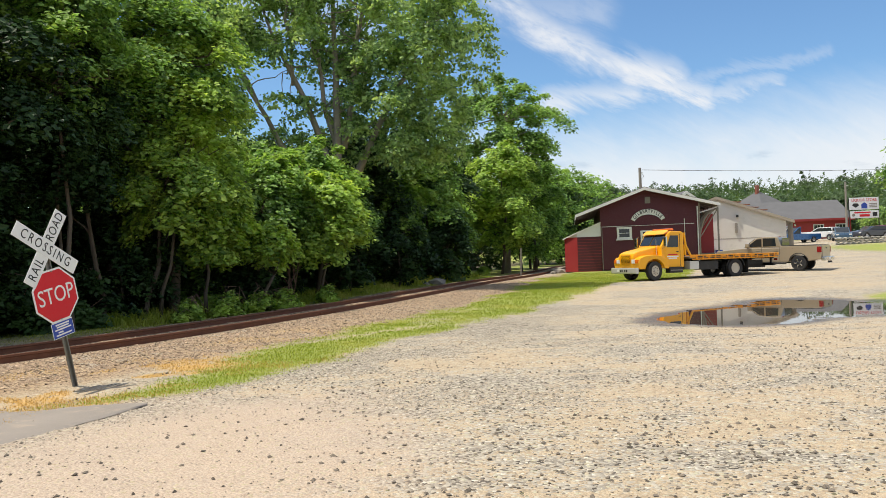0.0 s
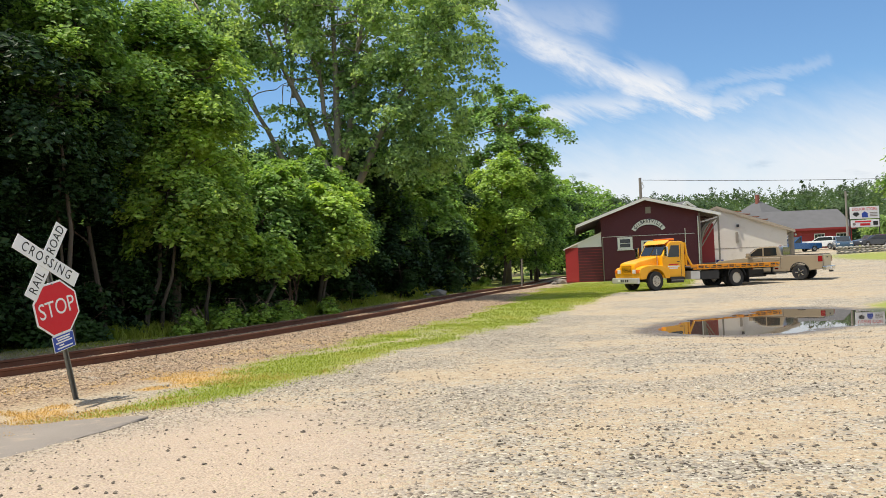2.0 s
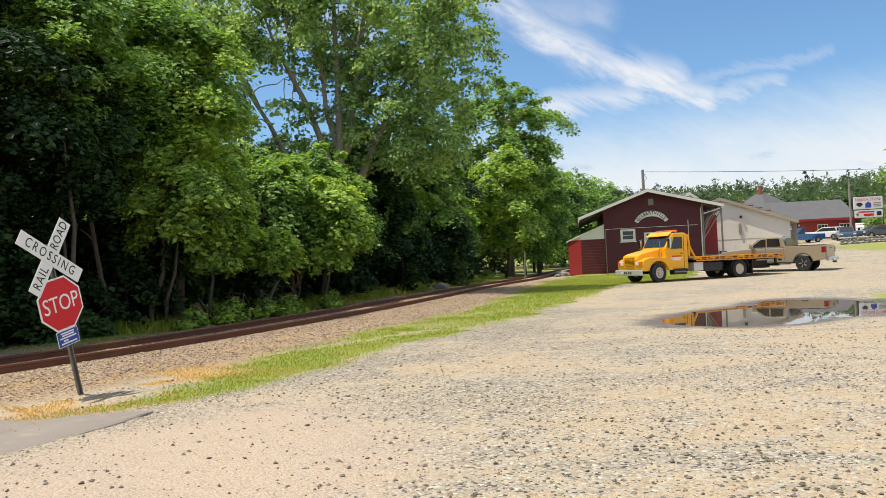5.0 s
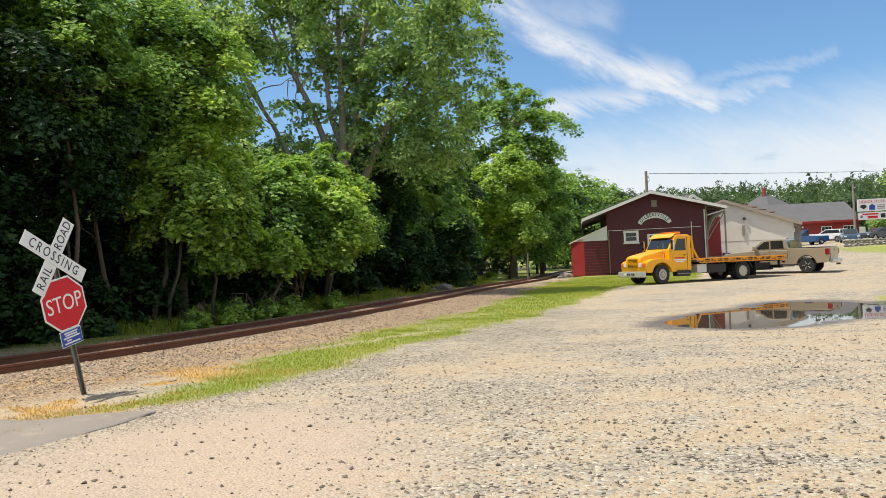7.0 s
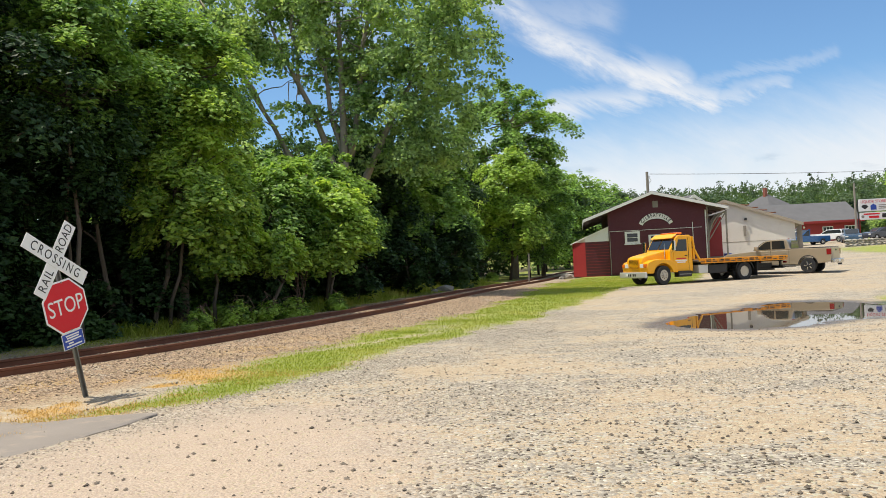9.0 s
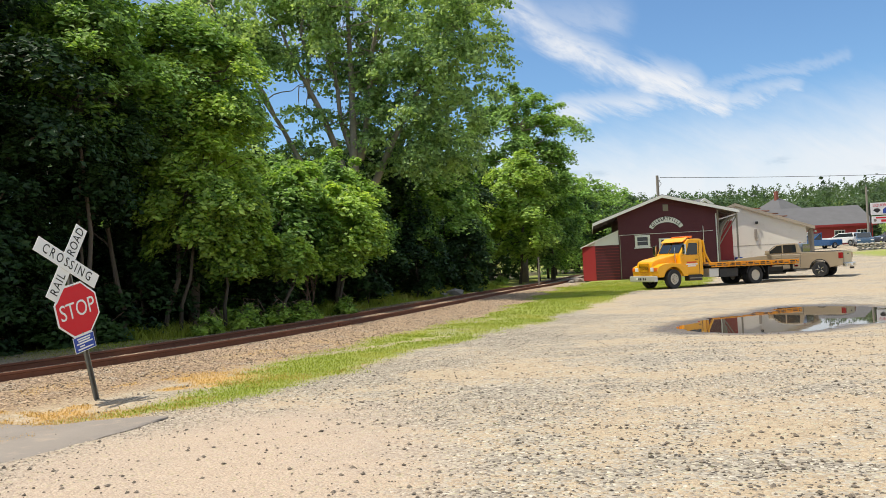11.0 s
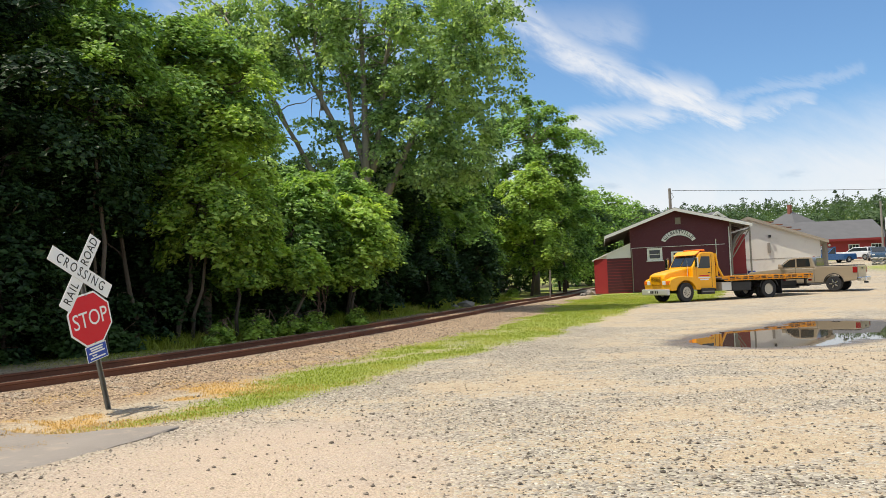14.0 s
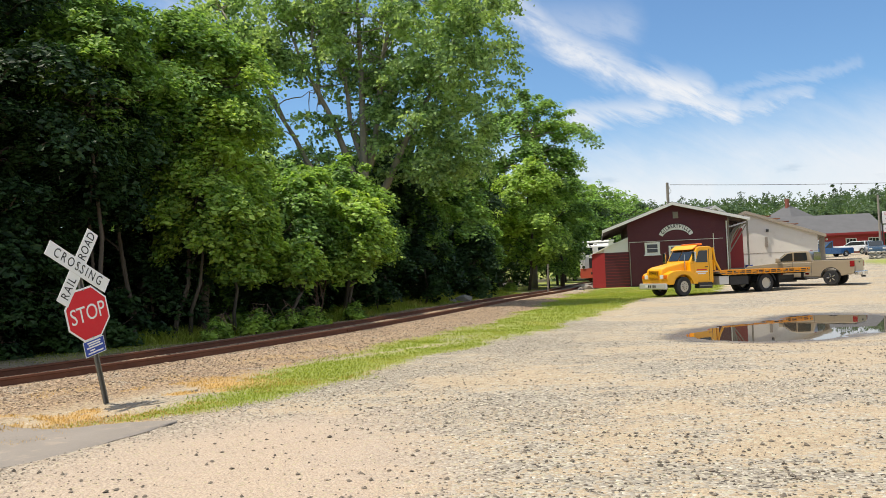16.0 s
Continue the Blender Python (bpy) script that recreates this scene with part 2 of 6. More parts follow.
def box(bm, x0, x1, y0, y1, z0, z1, bevel=0.0, m=None):
    made = bmesh.ops.create_cube(bm, size=1.0)["verts"]
    for v in made:
        v.co = Vector((x0 + (v.co.x + 0.5) * (x1 - x0), y0 + (v.co.y + 0.5) * (y1 - y0), z0 + (v.co.z + 0.5) * (z1 - z0)))
    if bevel:
        edges = list({e for v in made for e in v.link_edges})
        made = bmesh.ops.bevel(bm, geom=edges, offset=bevel, segments=2, affect="EDGES", profile=0.6)["verts"]
    if m is not None:
        for v in made:
            v.co = m @ v.co
    return bm


def B(x0, x1, y0, y1, z0, z1, bevel=0.0, m=None):
    return box(bmesh.new(), x0, x1, y0, y1, z0, z1, bevel, m)


def prism(bm, outline, axis, a, b, bevel=0.0):
    """Extrude a flat outline from a to b along an axis ('x', 'y' or 'z'); the outline gives the other two coordinates in order."""
    def at(p, s):
        u, v = p
        return {"x": (s, u, v), "y": (u, s, v), "z": (u, v, s)}[axis]
    lo, hi = [bm.verts.new(at(p, a)) for p in outline], [bm.verts.new(at(p, b)) for p in outline]
    n = len(outline)
    faces = [bm.faces.new(lo), bm.faces.new(hi[::-1])] + [bm.faces.new((lo[i], hi[i], hi[(i + 1) % n], lo[(i + 1) % n])) for i in range(n)]
    bmesh.ops.recalc_face_normals(bm, faces=faces)
    if bevel:
        bmesh.ops.bevel(bm, geom=list({e for f in faces for e in f.edges}), offset=bevel, segments=2, affect="EDGES", profile=0.6)
    return bm


def P(outline, axis, a, b, bevel=0.0):
    return prism(bmesh.new(), outline, axis, a, b, bevel)


def tube(bm, points, radii, sides=8, caps=True):
    """A tapering tube along points."""
    points = [Vector(p) for p in points]
    if not isinstance(radii, (list, tuple)):
        radii = [radii] * len(points)
    rings, side = [], None
    for i, p in enumerate(points):
        d = (points[min(i + 1, len(points) - 1)] - points[max(i - 1, 0)]).normalized()
        side = (side - d * side.dot(d)) if side else d.orthogonal()
        side.normalize()
        up = d.cross(side)
        rings.append([bm.verts.new(p + (side * math.cos(a) + up * math.sin(a)) * radii[i]) for a in (2 * math.pi * k / sides for k in range(sides))])
    for r, s in zip(rings, rings[1:]):
        for k in range(sides):
            bm.faces.new((r[k], r[(k + 1) % sides], s[(k + 1) % sides], s[k]))
    if caps:
        bm.faces.new(rings[0][::-1]), bm.faces.new(rings[-1])
    return bm


def T(points, radii, sides=8):
    return tube(bmesh.new(), points, radii, sides)


def lathe(profile, axis="y", sides=24, caps=True):
    """Turn a profile of (distance from axis, place along axis) round an axis through the origin."""
    bm = bmesh.new()
    rings = []
    for r, s in profile:
        ring = []
        for k in range(sides):
            a = 2 * math.pi * k / sides
            c, d = r * math.cos(a), r * math.sin(a)
            ring.append(bm.verts.new({"y": (c, s, d), "z": (c, d, s), "x": (s, c, d)}[axis]))
        rings.append(ring)
    for r, s in zip(rings, rings[1:]):
        for k in range(sides):
            bm.faces.new((r[k], s[k], s[(k + 1) % sides], r[(k + 1) % sides]))
    if caps:
        bm.faces.new(rings[0]), bm.faces.new(rings[-1][::-1])
    bmesh.ops.recalc_face_normals(bm, faces=bm.faces[:])
    return bm


def smooth01(a, b, x):
    t = np.clip((np.asarray(x, float) - a) / (b - a), 0, 1)
    return t * t * (3 - 2 * t)


def lettering(name, text, size, mat, parent, m, depth=0.002, squeeze=1.0, space=1.0, bold=0.0):
    """Raised lettering in the built-in font, centred, as one mesh."""
    cu = bpy.data.curves.new(name, "FONT")
    cu.body, cu.size, cu.align_x, cu.align_y, cu.extrude = text, size, "CENTER", "CENTER", depth
    cu.space_character, cu.resolution_u, cu.offset = space, 3, bold
    tmp = bpy.data.objects.new(name, cu)
    scene.collection.objects.link(tmp)
    me = bpy.data.meshes.new_from_object(tmp.evaluated_get(bpy.context.evaluated_depsgraph_get()))
    bpy.data.objects.remove(tmp)
    me.transform(m @ Matrix.Diagonal((squeeze, 1, 1, 1)))
    me.materials.clear()
    me.materials.append(mat)
    ob = new(name, me)
    ob.parent = parent
    return ob


# ---------------------------------------------------------------- the lie of the land
TRACK = [(-30.0, -20.0), (-18.0, -2.5), (-12.3, 6.8), (-8.3, 13.5), (-6.8, 16.0), (-4.95, 20.85), (-2.45, 28.35), (3.15, 48.3), (6.2, 56.8), (12.9, 85.0), (15.6, 92.2), (20.3, 99.0), (27.0, 106.5), (36.0, 114.0), (52.0, 124.0), (90.0, 143.0)]


def spline(points, step):
    """Evenly spaced points on a smooth line through the given ones."""
    p = np.array(points, float)
    out = []
    for i in range(len(p) - 1):
        a, b, c, d = p[max(i - 1, 0)], p[i], p[i + 1], p[min(i + 2, len(p) - 1)]
        s = np.linspace(0, 1, 40, endpoint=False)[:, None]
        out.append(0.5 * (2 * b + (c - a) * s + (2 * a - 5 * b + 4 * c - d) * s**2 + (3 * b - a - 3 * c + d) * s**3))
    out = np.concatenate(out + [p[-1:]])
    far = np.r_[0, np.cumsum(np.linalg.norm(np.diff(out, axis=0), axis=1))]
    marks = np.arange(0, far[-1], step)
    return np.stack([np.interp(marks, far, out[:, k]) for k in range(2)], 1)


LINE = spline(TRACK, 0.5)
for _ in range(60):       # ease the bends
    LINE[1:-1] = LINE[1:-1] * 0.5 + (LINE[:-2] + LINE[2:]) * 0.25
TANGENT = np.gradient(LINE, axis=0)
TANGENT /= np.linalg.norm(TANGENT, axis=1)[:, None]
LINE = LINE - np.stack([TANGENT[:, 1], -TANGENT[:, 0]], 1) * 0.19


def beside(x, y):
    """Signed distance from the middle of the track: positive on the side of the yard."""
    x, y = np.ravel(x), np.ravel(y)
    out = np.empty(len(x))
    for k in range(0, len(x), 20000):
        q = np.stack([x[k:k + 20000], y[k:k + 20000]], 1)
        d = ((q[:, None] - LINE[None, ::2]) ** 2).sum(-1)
        i = d.argmin(1) * 2
        off = q - LINE[i]
        out[k:k + 20000] = off[:, 0] * TANGENT[i, 1] - off[:, 1] * TANGENT[i, 0]
    return out


def grain(x, y, scale, seed=0, octaves=3):
    """Soft random relief between about -1 and 1 for arrays of places."""
    rng = np.random.RandomState(seed)
    tab = rng.rand(64, 64) * 2 - 1
    total, amp = 0.0, 1.0
    for o in range(octaves):
        u, v = np.asarray(x) * scale * 2**o + 7.3 * o + 900, np.asarray(y) * scale * 2**o + 3.1 * o + 900
        i, j = np.floor(u).astype(int), np.floor(v).astype(int)
        fu, fv = u - i, v - j
        fu, fv = fu * fu * (3 - 2 * fu), fv * fv * (3 - 2 * fv)
        g = lambda a, b: tab[a % 64, b % 64]
        total = total + amp * ((g(i, j) * (1 - fu) + g(i + 1, j) * fu) * (1 - fv) + (g(i, j + 1) * (1 - fu) + g(i + 1, j + 1) * fu) * fv)
        amp *= 0.5
    return total


PUDDLE_Z = -0.235


def hollow(x, y):
    """How deep the puddle's hollow is."""
    def dip(cx, cy, a, b, turn):
        c, s = math.cos(turn), math.sin(turn)
        u, v = (x - cx) * c + (y - cy) * s, -(x - cx) * s + (y - cy) * c
        return np.exp(-((u / a) ** 2 + (v / b) ** 2) * 1.2)
    d = 0.105 * dip(7.2, 20.7, 2.65, 2.0, 0.9) + 0.11 * dip(10.8, 23.0, 2.95, 2.7, 0.8) + 0.05 * dip(11.4, 26.0, 1.4, 1.6, 0.5)
    return d * (1 + 0.25 * grain(x, y, 0.9, 5))


def height(x, y, s=None, fine=True):
    x, y = np.asarray(x, float), np.asarray(y, float)
    if s is None:
        s = beside(x, y).reshape(x.shape)
    yard = smooth01(7.0, 10.5, s)
    h = 0.26 * smooth01(43, 57, y + 0.35 * (x - 10)) * yard
    h = h + 1.9 * smooth01(56, 115, y + 0.3 * (x - 25)) * smooth01(16, 34, x - 0.2 * (y - 60))
    h = h + 0.06 * smooth01(3.2, 2.0, np.abs(s))
    h = h + 0.30 * smooth01(-6, -14, s) + 0.12 * smooth01(-2.2, -3.5, s) * smooth01(30, 45, y)
    h = h + 0.2 * smooth01(2.0, 3.4, s) * smooth01(51, 57, y) * smooth01(75, 66, y)
    h = h + 27 * smooth01(190, 520, np.hypot(x, y - 20)) * smooth01(-40, 60, y)
    h = h - hollow(x, y) - 0.2 * np.exp(-(np.hypot(x - 9.6, y - 22.4) / 8.5) ** 4)
    if fine:
        near = smooth01(60, 25, np.hypot(x, y))
        h = h + near * (0.016 * grain(x, y, 0.55, 1) + 0.007 * grain(x, y, 3.1, 2)) * smooth01(1.6, 3.0, np.abs(s)) * (1 - 0.6 * smooth01(0.02, 0.06, hollow(x, y)))
    return h


def h1(x, y):
    return float(height(np.array([x]), np.array([y]), fine=False)[0])


def land_masks(x, y, s):
    """Where grass, dry straw, stones, ballast and tan dirt lie."""
    w = 0.55 * grain(x, y, 0.5, 11) + 0.30 * grain(x, y, 2.1, 12)
    inner = 0.19 + np.interp(y, (9.5, 11, 12.7, 14, 16, 19, 25, 33, 49), (5.2, 5.2, 4.6, 4.1, 3.3, 3.6, 3.6, 3.6, 2.3))
    outer = 0.19 + np.interp(y, (9.3, 10.1, 11, 12.5, 15, 18.5, 23, 29, 42), (5.2, 5.9, 6.15, 5.9, 5.5, 5.6, 5.7, 6.3, 7.3))
    w = w * np.interp(y, (9, 16, 25), (0.35, 0.6, 1.0))
    wide = outer + 3.6 * smooth01(42, 47, y + 0.2 * x) + 3.0 * smooth01(50, 56, y)
    g = smooth01(-0.5, 0.45, s - inner + w) * smooth01(0.45, -0.45, s - wide + 0.8 * w) * smooth01(8.2, 9.8, y + 0.4 * w)
    thin = smooth01(-0.1, 0.55, grain(x, y, 0.35, 14) + 0.35 * w) * smooth01(44, 30, y)
    g = g * (1 - 0.45 * thin * smooth01(5.6, 4.6, s) * smooth01(30, 22, y))
    lane = 15.9 + 0.95 * (x + 3.2) + 0.12 * np.maximum(x + 2.4, 0) ** 2
    g = g * (1 - 0.7 * smooth01(0.8, 0.0, np.abs(y - lane + 1.4 * w)) * smooth01(-4.6, -3.6, x) * smooth01(0.2, -0.6, x))
    far_grass = smooth01(-2.0, -2.9, s + 0.7 * w) * smooth01(29, 36, y + 2 * w)
    verge = 0.75 * smooth01(-2.2, -3.4, s + 0.8 * w) * smooth01(36, 30, y) * smooth01(16, 22, y)
    right = smooth01(-0.5, 0.5, x - 12.9 - 0.45 * (y - 24.5) + 0.6 * w) * smooth01(22, 23, y) * smooth01(27.5, 26.5, y)
    far = smooth01(60, 66, y - 0.5 * (x - 40)) * smooth01(36, 40, x - 0.1 * (y - 80)) * smooth01(84, 80, y)
    meadow = smooth01(130, 180, np.hypot(x, y))
    grass = np.maximum.reduce([g, far_grass, verge, right, far, meadow])
    patchy = smooth01(-0.3, 0.25, grain(x, y, 0.8, 19) + 0.5 * grain(x, y, 2.6, 20))
    dry = (0.1 + 0.9 * patchy) * smooth01(2.6, 3.6, s + 0.5 * w) * smooth01(6.4, 5.2, s + 0.6 * w) * smooth01(15.0, 13.2, y + 0.8 * w)
    dry = np.maximum(dry, 0.28 * patchy * smooth01(1.6, 2.4, s) * smooth01(4.6, 3.4, s + w) * smooth01(26, 17, y))
    ballast = smooth01(4.4, 3.4, s + 0.9 * w) * smooth01(-3.6, -2.6, s + 0.6 * w) * smooth01(60, 50, y)
    fines = smooth01(0.9, -0.9, np.hypot((x + 2.3) / 2.0, (y - 7.0) / 2.6) * 2 - 2 + 1.2 * w)
    return grass, dry, ballast, fines


def stony_mask(x, y, s):
    """Bare grey stone along the grass and in drifts over the yard."""
    w = 0.8 * grain(x, y, 0.4, 61) + 0.4 * grain(x, y, 1.6, 62)
    band = smooth01(5.2, 6.0, s + 0.4 * w) * smooth01(8.6, 7.2, s + 1.2 * w) * smooth01(36, 26, y)
    drift = smooth01(0.15, 0.75, grain(x * 0.5, y, 0.33, 63) + 0.45 * grain(x * 0.7, y, 1.4, 64))
    return np.maximum(band * smooth01(-0.9, -0.1, w), 0.85 * drift * smooth01(7, 9, s))


def ground_material():
    m = bpy.data.materials.new("yard_ground")
    m.use_nodes = True
    nt = m.node_tree
    N = Nodes(nt)
    b = nt.nodes["Principled BSDF"]
    p = N.coords("Object")
    pebble = N.cells(p, 34.0, "Color")
    pebble_d = N.cells(p, 34.0)
    grit = N.cells(p, 95.0, "Color")
    pv, gv = N.split(pebble)[0], N.split(grit)[1]
    patch = N.noise(N.scaled(p, (0.5, 1.0, 1)), 0.45, 6, 0.62, warp=0.6)
    patch2 = N.noise(N.scaled(p, (0.6, 1.0, 1)), 1.9, 6, 0.7)
    patch3 = N.noise(N.scaled(p, (0.75, 1.0, 1)), 7.0, 5, 0.7)
    dirt = N.mix(gv, (0.345, 0.265, 0.175), (0.52, 0.42, 0.29))
    dirt = N.mix(N.ramp(patch3, 0.42, 0.66, 0.0, 0.55), dirt, (0.28, 0.21, 0.14))
    stone = N.mix(pv, (0.17, 0.148, 0.118), (0.48, 0.43, 0.35))
    stone = N.mix(N.ramp(N.split(pebble)[2], 0.92, 0.98), stone, (0.60, 0.55, 0.46))
    stone = N.mix(N.ramp(N.split(pebble)[1], 0.82, 0.92), stone, (0.07, 0.058, 0.046))
    much = N.math("MAXIMUM", N.math("MULTIPLY", N.attr("stony"), 0.9), N.ramp(N.math("ADD", N.math("MULTIPLY", patch, 0.6), N.math("MULTIPLY", patch2, 0.4)), 0.43, 0.57))
    speck = N.ramp(N.math("ADD", pv, N.math("MULTIPLY", much, 0.9)), 0.72, 1.05)
    col = N.mix(speck, dirt, stone)
    fines = N.attr("fines")
    col = N.mix(N.math("MULTIPLY", fines, 0.85), col, N.mix(gv, (0.375, 0.285, 0.22), (0.52, 0.42, 0.325)))
    bal = N.mix(pv, (0.15, 0.10, 0.065), (0.50, 0.37, 0.24))
    bal = N.mix(N.ramp(patch2, 0.5, 0.62, 0.0, 0.7), bal, stone)
    bal = N.mix(N.ramp(N.split(pebble)[1], 0.7, 0.9), bal, (0.16, 0.10, 0.07))
    col = N.mix(N.attr("ballast"), col, bal)
    dry = N.mix(gv, (0.42, 0.24, 0.07), (0.62, 0.42, 0.16))
    col = N.mix(N.math("MULTIPLY", N.attr("dry"), N.ramp(patch2, 0.35, 0.55)), col, dry)
    lawn = N.mix(N.noise(p, 22, 4), (0.15, 0.20, 0.03), (0.30, 0.35, 0.06))
    lawn = N.mix(N.ramp(patch2, 0.4, 0.7, 0.0, 0.6), lawn, (0.34, 0.31, 0.08))
    lawn_f = N.ramp(N.math("ADD", N.attr("grass"), N.math("MULTIPLY", N.math("SUBTRACT", pv, 0.5), 0.9)), 0.30, 0.75)
    col = N.mix(lawn_f, col, lawn)
    duff = N.mix(gv, (0.045, 0.032, 0.02), (0.10, 0.075, 0.045))
    col = N.mix(N.attr("woods"), col, duff)
    wet = N.attr("wet")
    col = N.mix(wet, col, N.mix(1.0, col, (0.36, 0.33, 0.30), "MULTIPLY"))
    N.put(b.inputs["Base Color"], col)
    N.put(b.inputs["Roughness"], N.ramp(wet, 0.0, 1.0, 0.93, 0.35))
    hgt = N.math("ADD", N.math("MULTIPLY", pebble_d, -1.0), N.math("MULTIPLY", N.noise(p, 9, 5), 0.9))
    N.put(b.inputs["Normal"], N.bump(hgt, 0.8, 0.02))
    return m


def build_ground():
    front = np.radians(np.arange(52, 150.01, 0.30))
    rest = np.radians(np.linspace(150, 412, 90)[1:-1])
    angles = np.r_[front, rest]
    radii = [0.0, 1.0, 2.0]
    while radii[-1] < 3500:
        r = radii[-1]
        radii.append(r * (1.011 if r < 30 else 1.02 if r < 90 else 1.08) if r > 2.9 else r + 0.3)
    radii = np.array(radii[1:])
    A, R = np.meshgrid(angles, radii)
    x, y = (R * np.cos(A)).ravel(), (R * np.sin(A)).ravel()
    s = beside(x, y)
    z = height(x, y, s)
    na, nr = len(angles), len(radii)
    idx = np.arange(na * nr).reshape(nr, na)
    a, bq = idx[:-1], idx[1:]
    quads = np.stack([a, np.roll(a, -1, 1), np.roll(bq, -1, 1), bq], -1).reshape(-1, 4)[:, ::-1]
    verts = np.stack([x, y, z], 1)
    # close the middle, under the camera, with a fan of quads
    c = len(verts)
    verts = np.r_[verts, [[0, 0, float(z[:na].mean())]]]
    fan = np.array([[c, idx[0, k], idx[0, (k + 1) % na], idx[0, (k + 2) % na]] for k in range(0, na - 1, 2)])
    ob = raw_mesh("ground", verts, np.r_[quads, fan], ground_material(), smooth=True)
    grass, dry, ballast, fines = land_masks(x, y, s)
    wet = smooth01(PUDDLE_Z + 0.06, PUDDLE_Z + 0.008, z + 0.012 * grain(x, y, 1.7, 33)) * smooth01(0.01, 0.03, hollow(x, y))
    woods = smooth01(-4.2, -5.6, s + 0.5 * grain(x, y, 0.6, 41) + 3.2 * smooth01(34, 40, y)) * smooth01(150, 90, y)
    stony = stony_mask(x, y, s)
    for name, v in (("stony", stony), ("grass", grass), ("dry", dry), ("ballast", ballast), ("fines", fines), ("wet", wet), ("woods", woods)):
        at = ob.data.attributes.new(name, "FLOAT", "POINT")
        at.data.foreach_set("value", np.r_[v, v[:1]].astype(np.float32))
    tagged(ob, "gravel and dirt yard with patchy grass strips", "ground", kind="structure")


build_ground()


# ---------------------------------------------------------------- trees
RNG = np.random.RandomState(7)


def leaf_cloud(centres, radii, count, size, flat=0.75, droop=0.0, rng=RNG, up_bias=0.5, per=9):
    """Folded leaves on short sprays that stand out from round clumps: verts and triangles."""
    centres, radii = np.asarray(centres, float), np.asarray(radii, float)
    sprays = count // per
    pick = rng.choice(len(centres), sprays, p=radii**2 / (radii**2).sum())
    d = rng.normal(size=(sprays, 3))
    d[:, 2] += 0.15
    d /= np.linalg.norm(d, axis=1)[:, None]
    r = radii[pick][:, None]
    start = centres[pick] + d * r * (0.15 + 0.7 * rng.rand(sprays, 1)) * np.array([1, 1, flat])
    way = d + rng.normal(size=(sprays, 3)) * 0.45 - np.array([0, 0, 0.12 + droop])
    way /= np.linalg.norm(way, axis=1)[:, None]
    reach = r * (0.35 + 0.45 * rng.rand(sprays, 1)) + size
    up = np.array([0, 0, up_bias * 0.7]) + d * 0.75 + rng.normal(size=(sprays, 3)) * 0.3
    side = np.cross(way, up)
    side /= np.linalg.norm(side, axis=1)[:, None] + 1e-9
    nrm = np.cross(side, way)
    f = (np.arange(per) + 0.5) / per
    sign = np.where(np.arange(per) % 2, 1.0, -1.0)
    pos = start[:, None] + way[:, None] * (f[None, :, None] * reach[:, None]) + side[:, None] * (sign[None, :, None] * size * 0.35)
    pos[..., 2] -= (f**2)[None] * reach * 0.25
    pos = pos.reshape(-1, 3) + rng.normal(size=(sprays * per, 3)) * size * 0.22
    rep = lambda q: np.repeat(q, per, 0)
    n = rep(nrm) + rng.normal(size=pos.shape) * 0.42
    n /= np.linalg.norm(n, axis=1)[:, None]
    a = rep(side) * np.tile(sign, sprays)[:, None] + rep(way) * 0.7 + rng.normal(size=pos.shape) * 0.3
    a -= n * (a * n).sum(1)[:, None]
    a /= np.linalg.norm(a, axis=1)[:, None] + 1e-9
    b = np.cross(n, a)
    m = len(pos)
    ln = size * (0.6 + 0.8 * rng.rand(m))[:, None]
    wd = ln * 0.33
    fold = n * wd * 0.4
    v = np.stack([pos - a * ln * 0.5, pos + b * wd + fold, pos + a * ln * 0.55, pos - b * wd + fold], 1).reshape(-1, 3)
    k = np.arange(m)[:, None] * 4
    tri = np.concatenate([k + [0, 1, 2], k + [0, 2, 3]], 1).reshape(-1, 3)
    return v, tri


def crown_clumps(base, top, width, shape, n, rng=RNG, lumps=0.28, skirt=0.15):
    """Centres and radii of leaf clumps near the outside of a crown."""
    cs, rs = [], []
    H = top - base
    for _ in range(n):
        f = skirt + (1 - skirt) * rng.rand()
        prof = {"round": math.sin(math.pi * min(f * 0.92 + 0.06, 1)) ** 0.6, "tall": (1 - f) ** 0.45 * (0.55 + 0.6 * min(f * 3, 1)), "bush": (1 - f * f) ** 0.5, "cone": (1 - f) ** 0.9}[shape]
        a = rng.rand() * 2 * math.pi
        q = width * max(prof, 0.06) * (0.55 + 0.45 * rng.rand() ** 0.5)
        cs.append((q * math.cos(a), q * math.sin(a), base + f * H))
        rs.append(width * lumps * (0.55 + 0.8 * rng.rand()) * (0.6 + 0.5 * prof))
    return np.array(cs), np.array(rs)


def branch(bm, start, end, r0, r1, wobble, rng, sides=6):
    start, end = Vector(start), Vector(end)
    pts, n = [], 6
    for i in range(n + 1):
        f = i / n
        p = start.lerp(end, f)
        k = math.sin(math.pi * f) * wobble
        p += Vector(rng.normal(size=3) * 0.35 * k) + Vector((0, 0, 0.35 * k))
        pts.append(p)
    tube(bm, pts, [r0 + (r1 - r0) * (i / n) for i in range(n + 1)], sides)
    return pts


